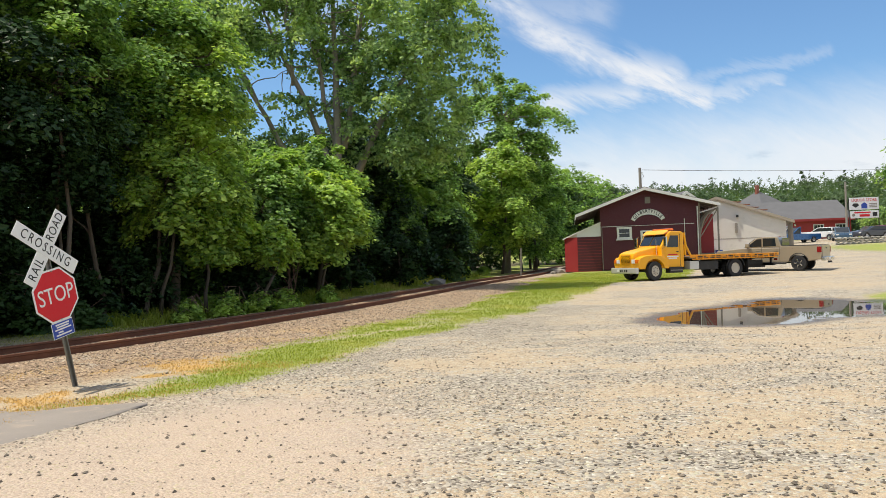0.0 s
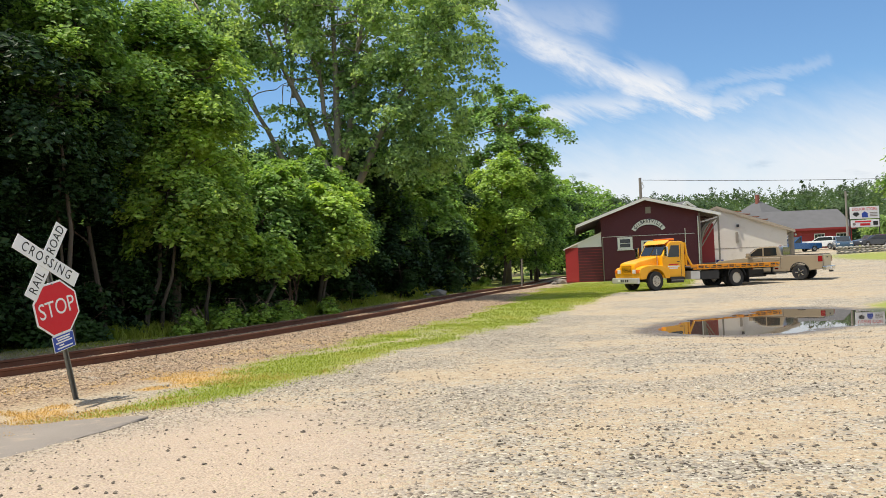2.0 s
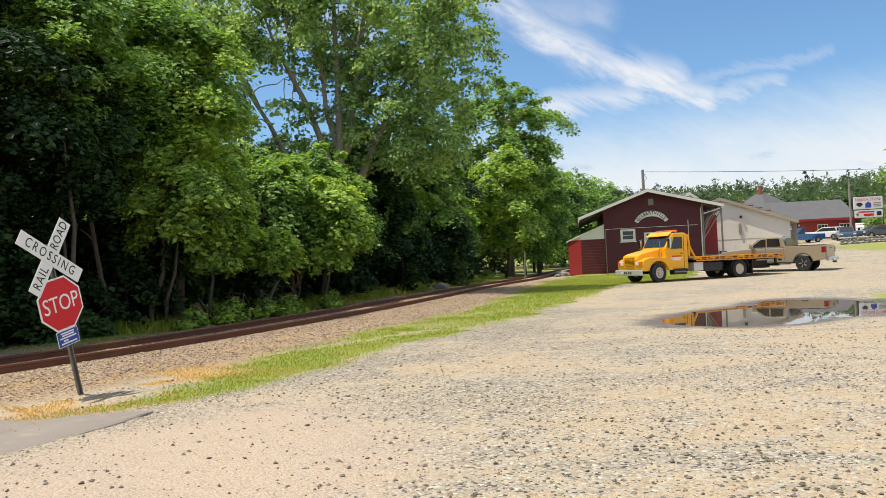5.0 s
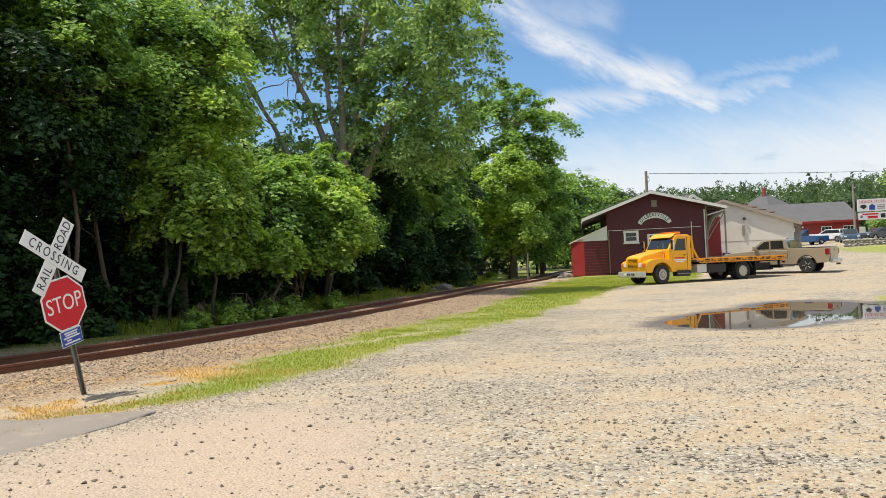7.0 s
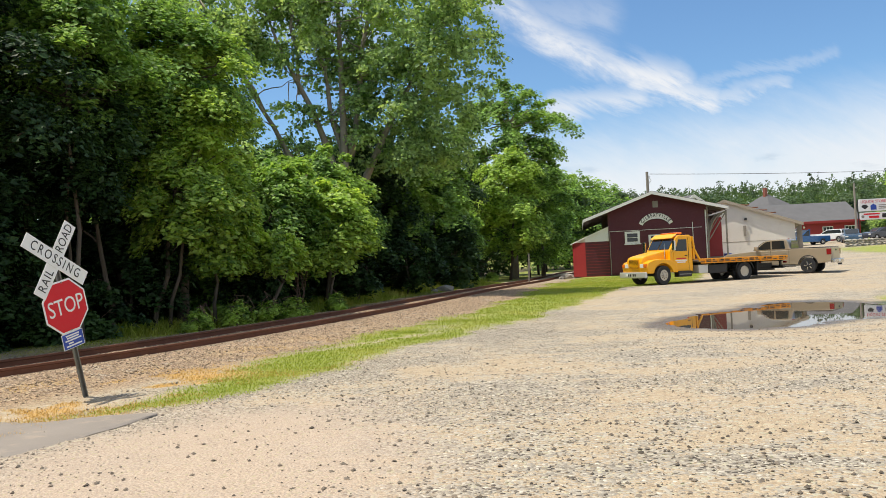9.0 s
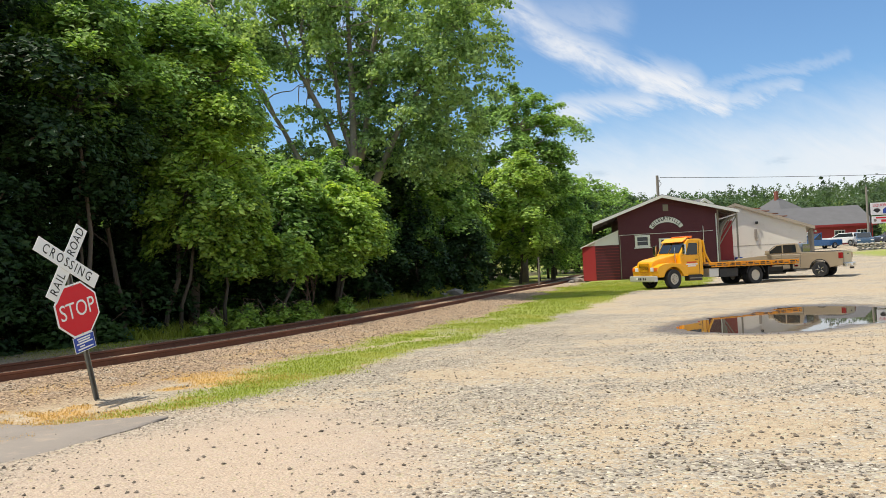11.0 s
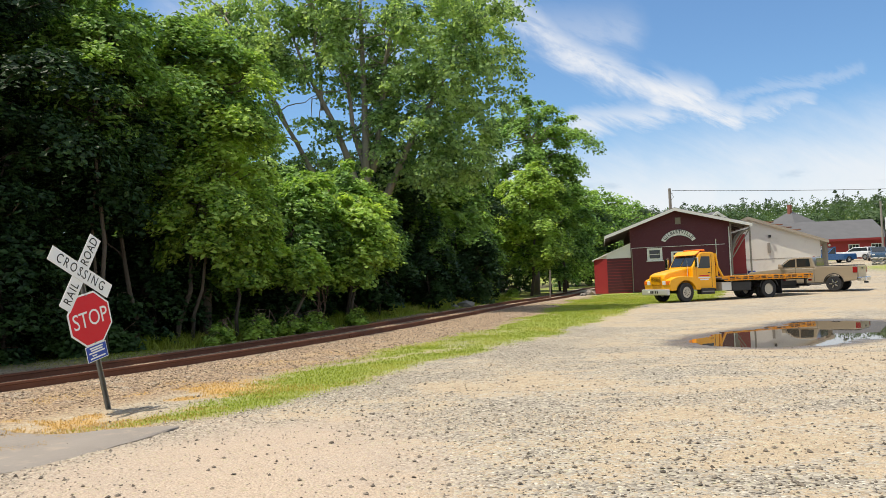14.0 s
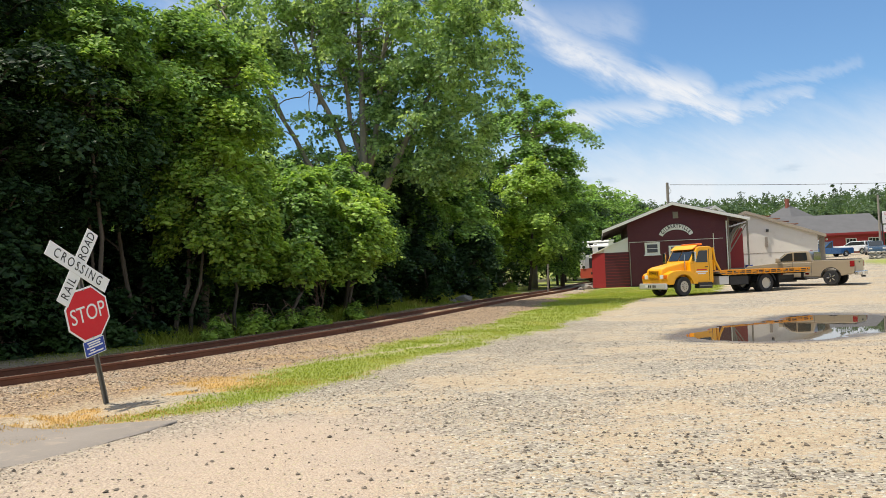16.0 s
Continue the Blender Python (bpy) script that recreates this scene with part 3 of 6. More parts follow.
def tree(name, x, y, base, top, width, shape, leaves, size, mat, bark=BARK, label="", category="tree", clumps=60, trunk=0.2, lumps=0.28, limbs=7, group="", seed=1, lean=(0, 0), skirt=0.15, flat=0.75):
    rng = np.random.RandomState(seed)
    z = h1(x, y)
    t = thing(name, pose(x, y, z - 0.05), label, category, group)
    cs, rs = crown_clumps(base, top, width, shape, clumps, rng, lumps, skirt)
    cs[:, 0] += lean[0] * cs[:, 2] / top
    cs[:, 1] += lean[1] * cs[:, 2] / top
    bm = bmesh.new()
    tip = (lean[0] * 0.85, lean[1] * 0.85, base + 0.8 * (top - base))
    stem = branch(bm, (0, 0, 0), tip, trunk, trunk * 0.25, 0.5, rng, 9)
    for i in rng.choice(len(cs), min(limbs, len(cs)), replace=False):
        at = stem[int(np.clip(round(6 * (cs[i, 2] * 0.75) / tip[2]), 1, 5))]
        branch(bm, at, cs[i], trunk * 0.42, trunk * 0.08, 0.6, rng, 5)
    part("trunk", bm, bark, t, smooth=True)
    v, f = leaf_cloud(cs, rs, leaves, size, flat, rng=rng)
    raw_mesh("crown", v, f, mat, t)
    return t


# ---------------------------------------------------------------- railway
def along(line, offset):
    n = np.stack([TANGENT[:, 1], -TANGENT[:, 0]], 1)
    return line + n * offset


RAIL_TOP = 0.20


def build_track():
    t = thing("railway_track", pose(0, 0, 0), "rusty single railway track on stone ballast", "railway track")
    tagged(t, kind="structure")
    prof = [(-0.035, 0.165), (0.035, 0.165), (0.037, 0.13), (0.012, 0.115), (0.010, 0.03), (0.07, 0.015), (0.07, 0.0), (-0.07, 0.0), (-0.07, 0.015), (-0.010, 0.03), (-0.012, 0.115), (-0.037, 0.13)]
    n = np.stack([TANGENT[:, 1], -TANGENT[:, 0]], 1)
    for side in (0.7525, -0.7525):
        v = []
        for k in range(len(LINE)):
            for u, w in prof:
                q = LINE[k] + n[k] * (side + u)
                v.append((q[0], q[1], RAIL_TOP - 0.165 + w))
        m = len(prof)
        idx = np.arange(len(LINE) * m).reshape(-1, m)
        q = np.stack([idx[:-1], np.roll(idx[:-1], -1, 1), np.roll(idx[1:], -1, 1), idx[1:]], -1).reshape(-1, 4)
        raw_mesh("rail", v, q[:, ::-1], RUST, t)
    # joint bars with bolts on the rail that faces the yard
    for k in (54, 78, 102, 126):
        a = math.atan2(TANGENT[k, 1], TANGENT[k, 0])
        q = LINE[k] + n[k] * (0.7525 + 0.030)
        bm = B(-0.45, 0.45, -0.012, 0.012, 0.03, 0.12, 0.006)
        for i in range(6):
            box(bm, -0.38 + 0.152 * i - 0.018, -0.38 + 0.152 * i + 0.018, -0.045, -0.012, 0.06, 0.095)
        ob = part("joint_bar", bm, RUST, t, "bolted rusty joint bar")
        ob.matrix_basis = pose(q[0], q[1], RAIL_TOP - 0.165, 0, 0, math.degrees(a))
    rng = random.Random(3)
    me = None
    far = np.arange(0, len(LINE) * 0.5, 0.55)
    for d in far:
        k = int(d / 0.5)
        if k >= len(LINE) or LINE[k, 1] < 4 or LINE[k, 1] > 100:
            continue
        a = math.degrees(math.atan2(TANGENT[k, 1], TANGENT[k, 0]))
        p = LINE[k] + TANGENT[k] * (d - k * 0.5)
        if me is None:
            ob = part("tie", B(-0.115, 0.115, -1.3, 1.3, -0.16, 0.0, 0.012), TIE, t)
            me = ob.data
        else:
            ob = new("tie", me)
            ob.parent = t
        ob.matrix_basis = pose(p[0], p[1], RAIL_TOP - 0.162 - 0.012 * rng.random(), 0, 0, a + rng.uniform(-1.5, 1.5))


build_track()


# ---------------------------------------------------------------- crossing sign
def build_sign():
    t = thing("railroad_crossing_sign", pose(-5.12, 11.14, h1(-5.12, 11.14) - 0.02, 0, 0, 68) @ pose(0, 0, 0, 0, -13, 0), "leaning crossbuck and red stop sign on a steel post", "road sign")
    # local x runs across the sign, -y is the front
    bm = bmesh.new()
    prism(bm, [(-0.042, 0.0), (-0.028, 0.0), (-0.02, 0.03), (0.02, 0.03), (0.028, 0.0), (0.042, 0.0), (0.042, 0.006), (0.032, 0.006), (0.024, 0.037), (-0.024, 0.037), (-0.032, 0.006), (-0.042, 0.006)], "z", -0.25, 2.15)
    part("post", bm, GALV, t, "weathered steel channel post")

    def octagon(r, y0, y1, z):
        return P([(r * math.cos(a), z + r * math.sin(a)) for a in (math.radians(22.5 + 45 * k) for k in range(8))], "y", y0, y1, 0.002)
    zs = 1.33
    plate = part("stop_plate", octagon(0.388, -0.012, -0.004, zs), SIGN_WHITE, t, "red octagonal stop plate with white border")
    part("red_field", octagon(0.362, -0.0145, -0.012, zs), SIGN_RED, plate)
    lettering("lettering", "STOP", 0.31, SIGN_WHITE, plate, pose(0, -0.016, zs, 90, 0, 0), 0.0015, 0.82, 0.98)
    for z in (zs + 0.33, zs - 0.33):
        ob = part("bolt", lathe([(0.011, -0.022), (0.011, -0.0145)], "y", 8), GALV, plate)
        ob.location = (0, 0, z)
    zc = 1.98
    for name, ang, y, words in (("crossing_blade", -42, -0.020, "CROSSING"), ("railroad_blade", 48, -0.012, "")):
        m = pose(0, 0, zc) @ pose(0, 0, 0, 0, -ang, 0)
        bm = B(-0.555, 0.555, y - 0.003, y + 0.003, -0.102, 0.102, 0.0015)
        bm.transform(m)
        blade = part(name, bm, SIGN_WHITE, t, "white crossbuck blade with black letters")
        if words:
            lettering("lettering", words, 0.185, INK, blade, m @ pose(0, y - 0.005, 0, 90, 0, 0), 0.001, 0.78, 1.36)
        else:
            lettering("lettering", "RAIL", 0.185, INK, blade, m @ pose(-0.325, y - 0.005, 0, 90, 0, 0), 0.001, 0.78, 1.15)
            lettering("lettering", "ROAD", 0.185, INK, blade, m @ pose(0.325, y - 0.005, 0, 90, 0, 0), 0.001, 0.78, 1.05)
        ob = part("bolt", lathe([(0.012, y - 0.012), (0.012, y - 0.004)], "y", 8), GALV, blade)
        ob.location = (0, 0, zc + (0.03 if words else -0.05))
    zb = 0.86
    plate = part("notice_plate", B(-0.18, 0.18, -0.008, -0.003, zb - 0.11, zb + 0.11, 0.002), SIGN_WHITE, t, "small blue notice plate with white border")
    part("blue_field", B(-0.171, 0.171, -0.0105, -0.008, zb - 0.101, zb + 0.101), SIGN_BLUE, plate)
    for i, (w, z) in enumerate(((0.095, 0.072), (0.085, 0.040), (0.115, 0.006), (0.075, -0.032), (0.11, -0.068))):
        part("print_bar", B(-1.2 * w, 1.2 * w if i != 3 else -0.01, -0.012, -0.0105, zb + z - 0.010, zb + z + 0.010), SIGN_WHITE, plate)


build_sign()


# ---------------------------------------------------------------- depot
def build_depot():
    t = thing("depot", pose(14.05, 56.0, h1(14.4, 56.5) - 0.03, 0, 0, -9), "dark red wooden railway depot with white trim", "depot")
    L, peak = 16.0, 5.54
    SIDES = {-1: (3.0, 4.72, 0.36), 1: (3.58, 4.95, 0.265)}      # wall, eaves, slope on either side of the ridge
    WL, W = SIDES[-1][0], SIDES[1][0]
    HL, H = peak - WL * 0.36, peak - W * 0.265
    part("wall", P([(-WL, 0), (W, 0), (W, H), (0, peak), (-WL, HL)], "y", 0, L), RED_SHADED, t, "dark red board wall")
    # each course of clapboard on the gable end
    z = 0.12
    while z < peak - 0.25:
        lo_x, hi_x = -min(WL, (peak - z - 0.19) / 0.36), min(W, (peak - z - 0.19) / 0.265)
        part("clapboard", P([(-0.032, z), (-0.002, z), (-0.002, z + 0.19), (-0.010, z + 0.19)], "x", lo_x + 0.01, hi_x - 0.01), RED_SHADED, t)
        z += 0.2
    for sgn in (-1, 1):
        ww, e, slope = SIDES[sgn]
        zt = peak - e * slope
        bm = P([(0, peak + 0.02), (sgn * e, zt + 0.02), (sgn * e, zt + 0.10), (0, peak + 0.10)], "y", -0.62, L + 0.6)
        part("roof", bm, SOFFIT, t, "overhanging roof with grey boards below")
        bm = P([(0, peak + 0.104), (sgn * e, zt + 0.104), (sgn * e, zt + 0.135), (0, peak + 0.135)], "y", -0.64, L + 0.62)
        part("shingles", bm, ROOF_GREY, t, "grey shingle roof covering")
        bm = P([(0, peak - 0.10), (sgn * (e + 0.02), zt - 0.10), (sgn * (e + 0.02), zt + 0.10), (0, peak + 0.10)], "y", -0.69, -0.625)
        part("bargeboard", bm, WHITE, t, "white painted bargeboard")
        part("fascia", B(sgn * e - 0.02 if sgn > 0 else -e - 0.03, sgn * e + 0.03 if sgn > 0 else -e + 0.02, -0.62, L + 0.6, zt - 0.06, zt + 0.09), WHITE, t, "white eaves board")
        for k in range(9):      # rafters under the eaves
            y = 0.15 + 1.9 * k
            part("rafter", P([(sgn * ww, peak - ww * slope - 0.14), (sgn * (e - 0.05), zt - 0.10), (sgn * (e - 0.05), zt + 0.015), (sgn * ww, peak - ww * slope + 0.015)], "y", y, y + 0.09), SOFFIT, t)
    # curved braces under the yard-side eaves
    for k in range(8):
        y = 0.1 + 1.95 * k
        for j, (rx, rz, z0) in enumerate(((1.3, 2.3, 1.7), (1.0, 1.9, 1.95), (0.7, 1.45, 2.3))):
            pts = []
            for i in range(9):
                a = math.pi / 2 * i / 8
                pts.append((W + 0.08 + rx * (1 - math.cos(a)), y + 0.12 * j, z0 + rz * math.sin(a)))
            part("brace", T(pts, 0.05, 6), GREY_WOOD, t, "curved weathered roof brace")
        part("brace_post", B(W + 0.003, W + 0.14, y - 0.06, y + 0.06, 0.3, 4.4), GREY_WOOD, t)
        part("brace_tie", T([(W + 0.08, y, 2.0), (W + 1.3, y, 3.95)], 0.035, 6), GREY_WOOD, t)
    part("eaves_post", B(W + 1.25, W + 1.35, -0.1, 0.0, 0.0, 4.1), GREY_WOOD, t)
    # loading platform and bay on the yard side
    part("platform", B(W + 0.005, W + 1.6, 2.3, 12.0, 0.0, 0.95, 0.02), GREY_WOOD, t, "weathered timber loading platform")
    part("bay", B(W + 0.005, W + 1.42, 2.6, 9.5, 0.955, 3.75), RED_LIT, t, "projecting bay in sunlit red")
    # boards at the corners, conduit, pipes
    for x in (-WL - 0.02, W - 0.07):
        part("corner_board", B(x, x + 0.09, -0.045, -0.033, 0, H - 0.1), RED_SHADED, t)
    part("conduit", B(-WL + 0.05, W - 0.3, -0.065, -0.036, 3.02, 3.05), WHITE, t, "pale horizontal conduit")
    part("downpipe", T([(2.65, -0.07, 3.4), (2.65, -0.07, 1.2), (2.6, -0.07, 1.0)], 0.025, 6), WHITE, t)
    part("downpipe", T([(-WL + 0.06, -0.07, 3.0), (-WL + 0.06, -0.07, 0.0)], 0.028, 6), GREY_WOOD, t)
    part("downpipe", T([(W - 0.05, -0.08, 4.2), (W - 0.05, -0.08, 0.0)], 0.04, 6), WHITE, t)
    # gable vent
    vent = part("vent", B(0.06, 0.42, -0.05, -0.034, 4.55, 5.0), GREY_WOOD, t, "square louvred gable vent")
    for k in range(5):
        part("slat", P([(-0.07, 4.6 + 0.07 * k), (-0.05, 4.6 + 0.07 * k), (-0.05, 4.65 + 0.07 * k)], "x", 0.09, 0.39), GREY_WOOD, vent)
    # window and door
    win = part("window", B(-1.92, -0.90, -0.075, -0.033, 2.13, 2.97), WHITE, t, "small white-framed window")
    part("pane", B(-1.76, -1.06, -0.085, -0.076, 2.27, 2.83), DARK_GLASS, win)
    part("sill", B(-1.99, -0.83, -0.13, -0.033, 2.06, 2.125), WHITE, win)
    part("sash_bar", B(-1.76, -1.06, -0.095, -0.086, 2.53, 2.56), WHITE, win)
    door = part("door", B(-0.32, 0.8, -0.085, -0.033, 0.05, 2.68), WHITE, t, "white-framed door")
    part("door_leaf", B(-0.2, 0.68, -0.1, -0.086, 0.08, 2.3), GREY_WOOD, door)
    part("transom", B(-0.16, 0.64, -0.1, -0.087, 2.36, 2.58), DARK_GLASS, door)
    # arched name board
    bm = bmesh.new()
    R0, R1, n = 0.86, 1.24, 18
    cx, cz = 0.22, 3.08
    outer = [(cx + R1 * math.cos(a), cz + 0.88 * R1 * math.sin(a)) for a in (math.radians(22 + 136 * k / n) for k in range(n + 1))]
    inner = [(cx + R0 * math.cos(a) * 1.12, cz + 0.80 * R0 * math.sin(a)) for a in (math.radians(158 - 136 * k / n) for k in range(n + 1))]
    fixed = prism(bm, outer + inner, "y", -0.075, -0.034)
    board = part("name_board", fixed, WHITE, t, "arched white station name board")
    for rim in (outer, inner[::-1]):
        part("border", T([(px, -0.078, pz) for px, pz in rim], 0.008, 5), INK, board)
    word = "GILBERTVILLE"
    for k, ch in enumerate(word):
        a = math.radians(146 - 112 * k / (len(word) - 1))
        r = 1.06
        lettering("letter", ch, 0.33, INK, board, pose(cx + r * math.cos(a), -0.078, cz + 0.88 * r * math.sin(a), 90, 0, 0) @ pose(0, 0, 0, 0, 0, (math.degrees(a) - 90) * 0.85), 0.002, 0.85, bold=0.006)
    # lean-to
    lo = thing("lean_to_shed", t.matrix_world @ pose(-WL - 0.005, 0, 0), "small red masonry lean-to with white upper boards", "shed")
    # its plan has a canted corner
    plan = [(0.0, 0.0), (-1.66, 0.0), (-2.55, 1.35), (-2.55, 4.2), (0.0, 4.2)]
    part("wall", P(plan, "z", -0.05, 2.36), RED_LIT, lo, "red painted block wall")
    roof_z = lambda x: 3.33 + 0.40 * x
    bm = bmesh.new()
    low = [bm.verts.new((x, y, 2.365)) for x, y in plan]
    top = [bm.verts.new((x, y, roof_z(x))) for x, y in plan]
    for i in range(5):
        bm.faces.new((low[i], top[i], top[(i + 1) % 5], low[(i + 1) % 5]))
    bm.faces.new(low), bm.faces.new(top[::-1])
    bmesh.ops.recalc_face_normals(bm, faces=bm.faces[:])
    part("gable_board", bm, WHITE, lo, "white upper boards")
    bm = bmesh.new()
    rim = [(0.0, -0.10), (-1.70, -0.10), (-2.68, 1.30), (-2.68, 4.3), (0.0, 4.3)]
    low = [bm.verts.new((x, y, roof_z(x) + 0.005)) for x, y in rim]
    top = [bm.verts.new((x, y, roof_z(x) + 0.075)) for x, y in rim]
    for i in range(5):
        bm.faces.new((low[i], top[i], top[(i + 1) % 5], low[(i + 1) % 5]))
    bm.faces.new(low), bm.faces.new(top[::-1])
    bmesh.ops.recalc_face_normals(bm, faces=bm.faces[:])
    part("roof", bm, WHITE, lo, "pale lean-to roof")
    for z in np.arange(0.0, 2.3, 0.2):      # block courses
        # front courses hold shade in their red, the canted face holds sun
        part("course", B(-1.65, -0.01, -0.006, -0.001, z + 0.012, z + 0.188), RED_SHADED, lo)
        bm = B(0.01, 1.60, -0.006, -0.001, z + 0.012, z + 0.188)
        bm.transform(pose(-2.55, 1.35, 0, 0, 0, math.degrees(math.atan2(-1.35, 0.89))))
        part("course", bm, RED_LIT, lo)


build_depot()


# ---------------------------------------------------------------- buildings beyond
def build_warehouse():
    t = thing("warehouse", pose(26.4, 62.0, h1(26.4, 62.0) - 0.05, 0, 0, -20), "low cream warehouse with a tan sloping roof", "building")
    line = lambda x: 3.05 - 0.38 * x if x > -5 else 4.95 + 0.38 * (x + 5)
    part("wall", P([(-12, 0), (0, 0), (0, line(0)), (-5, line(-5)), (-12, line(-12))], "y", 0, 14), CREAM, t, "cream stucco gable wall")
    for xa, xb in ((-5.0, 0.6), (-12.7, -5.0)):
        za, zb = line(xa), line(xb)
        part("roof", P([(xa, za + 0.005), (xb, zb + 0.005), (xb, zb + 0.16), (xa, za + 0.16)], "y", -0.2, 14.4), ROOF_TAN, t)
        part("bargeboard", P([(xa, za - 0.06), (xb, zb - 0.06), (xb, zb + 0.17), (xa, za + 0.17)], "y", -0.27, -0.205), ROOF_TAN, t, "tan roof edge")
    for y in (0.2, 2.4, 4.6):
        part("post", B(0.35, 0.5, y, y + 0.15, 0, 2.85), GREY_WOOD, t)
    part("wall_lamp", B(-3.6, -3.4, -0.2, -0.01, 3.4, 3.6, 0.02), BLACK, t)
    part("meter_box", B(-3.7, -3.5, -0.14, -0.01, 2.2, 3.0, 0.02), GREY_WOOD, t)
    part("meter_box", B(-2.9, -2.75, -0.14, -0.01, 0.9, 1.3, 0.02), GREY_WOOD, t)
    part("seam", B(-8.0, -0.05, -0.012, -0.002, 1.75, 1.78), GREY_WOOD, t)
    part("seam", B(-1.6, -1.57, -0.012, -0.002, 0.0, 1.75), GREY_WOOD, t)
    for i in range(16):     # heap of old timber and metal on the roof
        x = -4.2 + 0.16 * i
        part("roof_scrap", T([(x, 1.0 + 0.1 * (i % 5), line(x) + 0.17), (x + 0.55, 1.5 + 0.1 * (i % 3), line(x + 0.55) + 0.22 + 0.07 * (i % 4))], 0.05, 5), RUST, t)
    f = thing("barrel", pose(21.6, 63.2, h1(21.6, 63.2)), "blue plastic barrel beside the depot", "barrel")
    part("body", lathe([(0.28, 0.0), (0.30, 0.25), (0.29, 0.3), (0.30, 0.6), (0.28, 0.88)], "z", 14), SIGN_BLUE, f)


build_warehouse()


def build_store():
    t = thing("store", pose(49.5, 110.0, h1(49.5, 110.0) - 0.1, 0, 0, -4), "long red store with a grey shingle roof", "building")
    part("wall", B(-13, 6.0, 0, 9, -0.5, 2.75), RED_LIT, t, "bright red siding")
    part("roof", P([(-0.6, 2.65), (5.0, 5.35), (9.6, 2.65), (9.6, 2.85), (5.0, 5.6), (-0.6, 2.85)], "x", -13.5, 6.3), ROOF_GREY, t, "dark grey shingle roof")
    part("fascia", B(-13.5, 6.3, -0.66, -0.58, 2.55, 2.86), RED_LIT, t)
    for x in (-4.0, 1.7, 4.6):
        w = part("window", B(x - 0.7, x + 0.7, -0.06, -0.004, 0.7, 2.1), WHITE, t, "white window with small panes")
        for i in (0, 1, 2):
            for j in (0, 1):
                part("pane", B(x - 0.6 + 0.42 * i, x - 0.24 + 0.42 * i, -0.075, -0.062, 0.8 + 0.63 * j, 1.35 + 0.63 * j), DARK_GLASS, w)
    part("wall_lamp", lathe([(0.05, -0.4), (0.16, -0.25), (0.05, -0.05)], "y", 10), WHITE, t).location = (-1.5, 0, 2.1)
    # a pointed slate roof with a brick chimney behind
    r = thing("house", pose(53.0, 135.0, h1(53, 135), 0, 0, 30), "far house with a pointed grey roof and brick chimney", "house")
    part("wall", B(-4, 4, -4, 4, 0, 5.0), CREAM, r)
    bm = bmesh.new()
    q = [bm.verts.new(p) for p in ((-4.6, -4.6, 5.0), (4.6, -4.6, 5.0), (4.6, 4.6, 5.0), (-4.6, 4.6, 5.0), (0, 0, 8.6))]
    for i in range(4):
        bm.faces.new((q[i], q[(i + 1) % 4], q[4]))
    bm.faces.new((q[3], q[2], q[1], q[0]))
    part("roof", bm, ROOF_GREY, r)
    part("chimney", B(-0.8, -0.3, -0.5, 0.0, 7.0, 9.5, 0.02), BRICK, r, "red brick chimney")
    # a white gable behind the depot
    g = thing("house", pose(28.2, 93.5, h1(28.2, 93.5) - 0.1, 0, 0, 12), "white gabled house behind the depot roof", "house")
    part("wall", P([(-3.4, 0), (3.4, 0), (3.4, 5.4), (0, 7.5), (-3.4, 5.4)], "y", 0, 6), WHITE, g)
    for s in (-1, 1):
        part("roof", P([(0, 7.52), (s * 3.9, 5.12), (s * 3.9, 5.32), (0, 7.75)], "y", -0.4, 6.4), ROOF_GREY, g)
        part("bargeboard", P([(0, 7.4), (s * 3.9, 5.0), (s * 3.9, 5.32), (0, 7.75)], "y", -0.5, -0.405), WHITE, g)
    part("window", B(-0.5, 0.5, -0.03, -0.004, 5.3, 6.3), DARK_GLASS, g)


build_store()


def build_store_sign():
    x, y = 52.3, 100.0
    t = thing("store_sign", pose(x, y, h1(x, y), 0, 0, -6), "white two-panel roadside store sign on steel posts", "sign")
    z = 4.6 - h1(x, y)
    for px in (-1.75, 1.75):
        part("post", T([(px, 0.1, -0.2), (px, 0.1, z + 2.4)], 0.07, 8), BLACK, t)
    up = part("upper_panel", B(-1.72, 1.72, -0.12, 0.02, z + 0.95, z + 2.45, 0.02), SIGN_WHITE, t, "white panel with dark red lettering")
    lettering("lettering", "LIQUOR STORE", 0.50, SIGN_RED, up, pose(0, -0.13, z + 2.12, 90, 0, 0), 0.004, 0.86)
    part("logo", P([(-1.45, z + 1.5), (-1.0, z + 1.2), (-0.6, z + 1.5), (-0.8, z + 1.75), (-1.25, z + 1.75)], "y", -0.13, -0.121), BLACK, up)
    part("logo", P([(-0.35, z + 1.1), (0.35, z + 1.1), (0.35, z + 1.6), (0.0, z + 1.85), (-0.35, z + 1.6)], "y", -0.13, -0.121), SIGN_BLUE, up)
    for k in range(3):
        part("print_bar", B(0.6, 1.5, -0.13, -0.121, z + 1.2 + 0.2 * k, z + 1.3 + 0.2 * k), GREY_WOOD, up)
    low = part("lower_panel", B(-1.62, 1.68, -0.12, 0.02, z - 0.1, z + 0.8, 0.02), SIGN_WHITE, t, "cream panel with red lettering")
    part("print_bar", B(-1.2, 0.7, -0.13, -0.121, z + 0.5, z + 0.68), SIGN_RED, low)
    part("print_bar", B(-0.6, 0.6, -0.13, -0.121, z + 0.08, z + 0.36), SIGN_RED, low)
    part("logo", B(0.95, 1.5, -0.13, -0.121, z + 0.1, z + 0.6, 0.004), BLACK, low)
    part("logo", lathe([(0.18, -0.13), (0.18, -0.121)], "y", 12), GREY_WOOD, low).location = (-1.3, 0, z + 0.3)


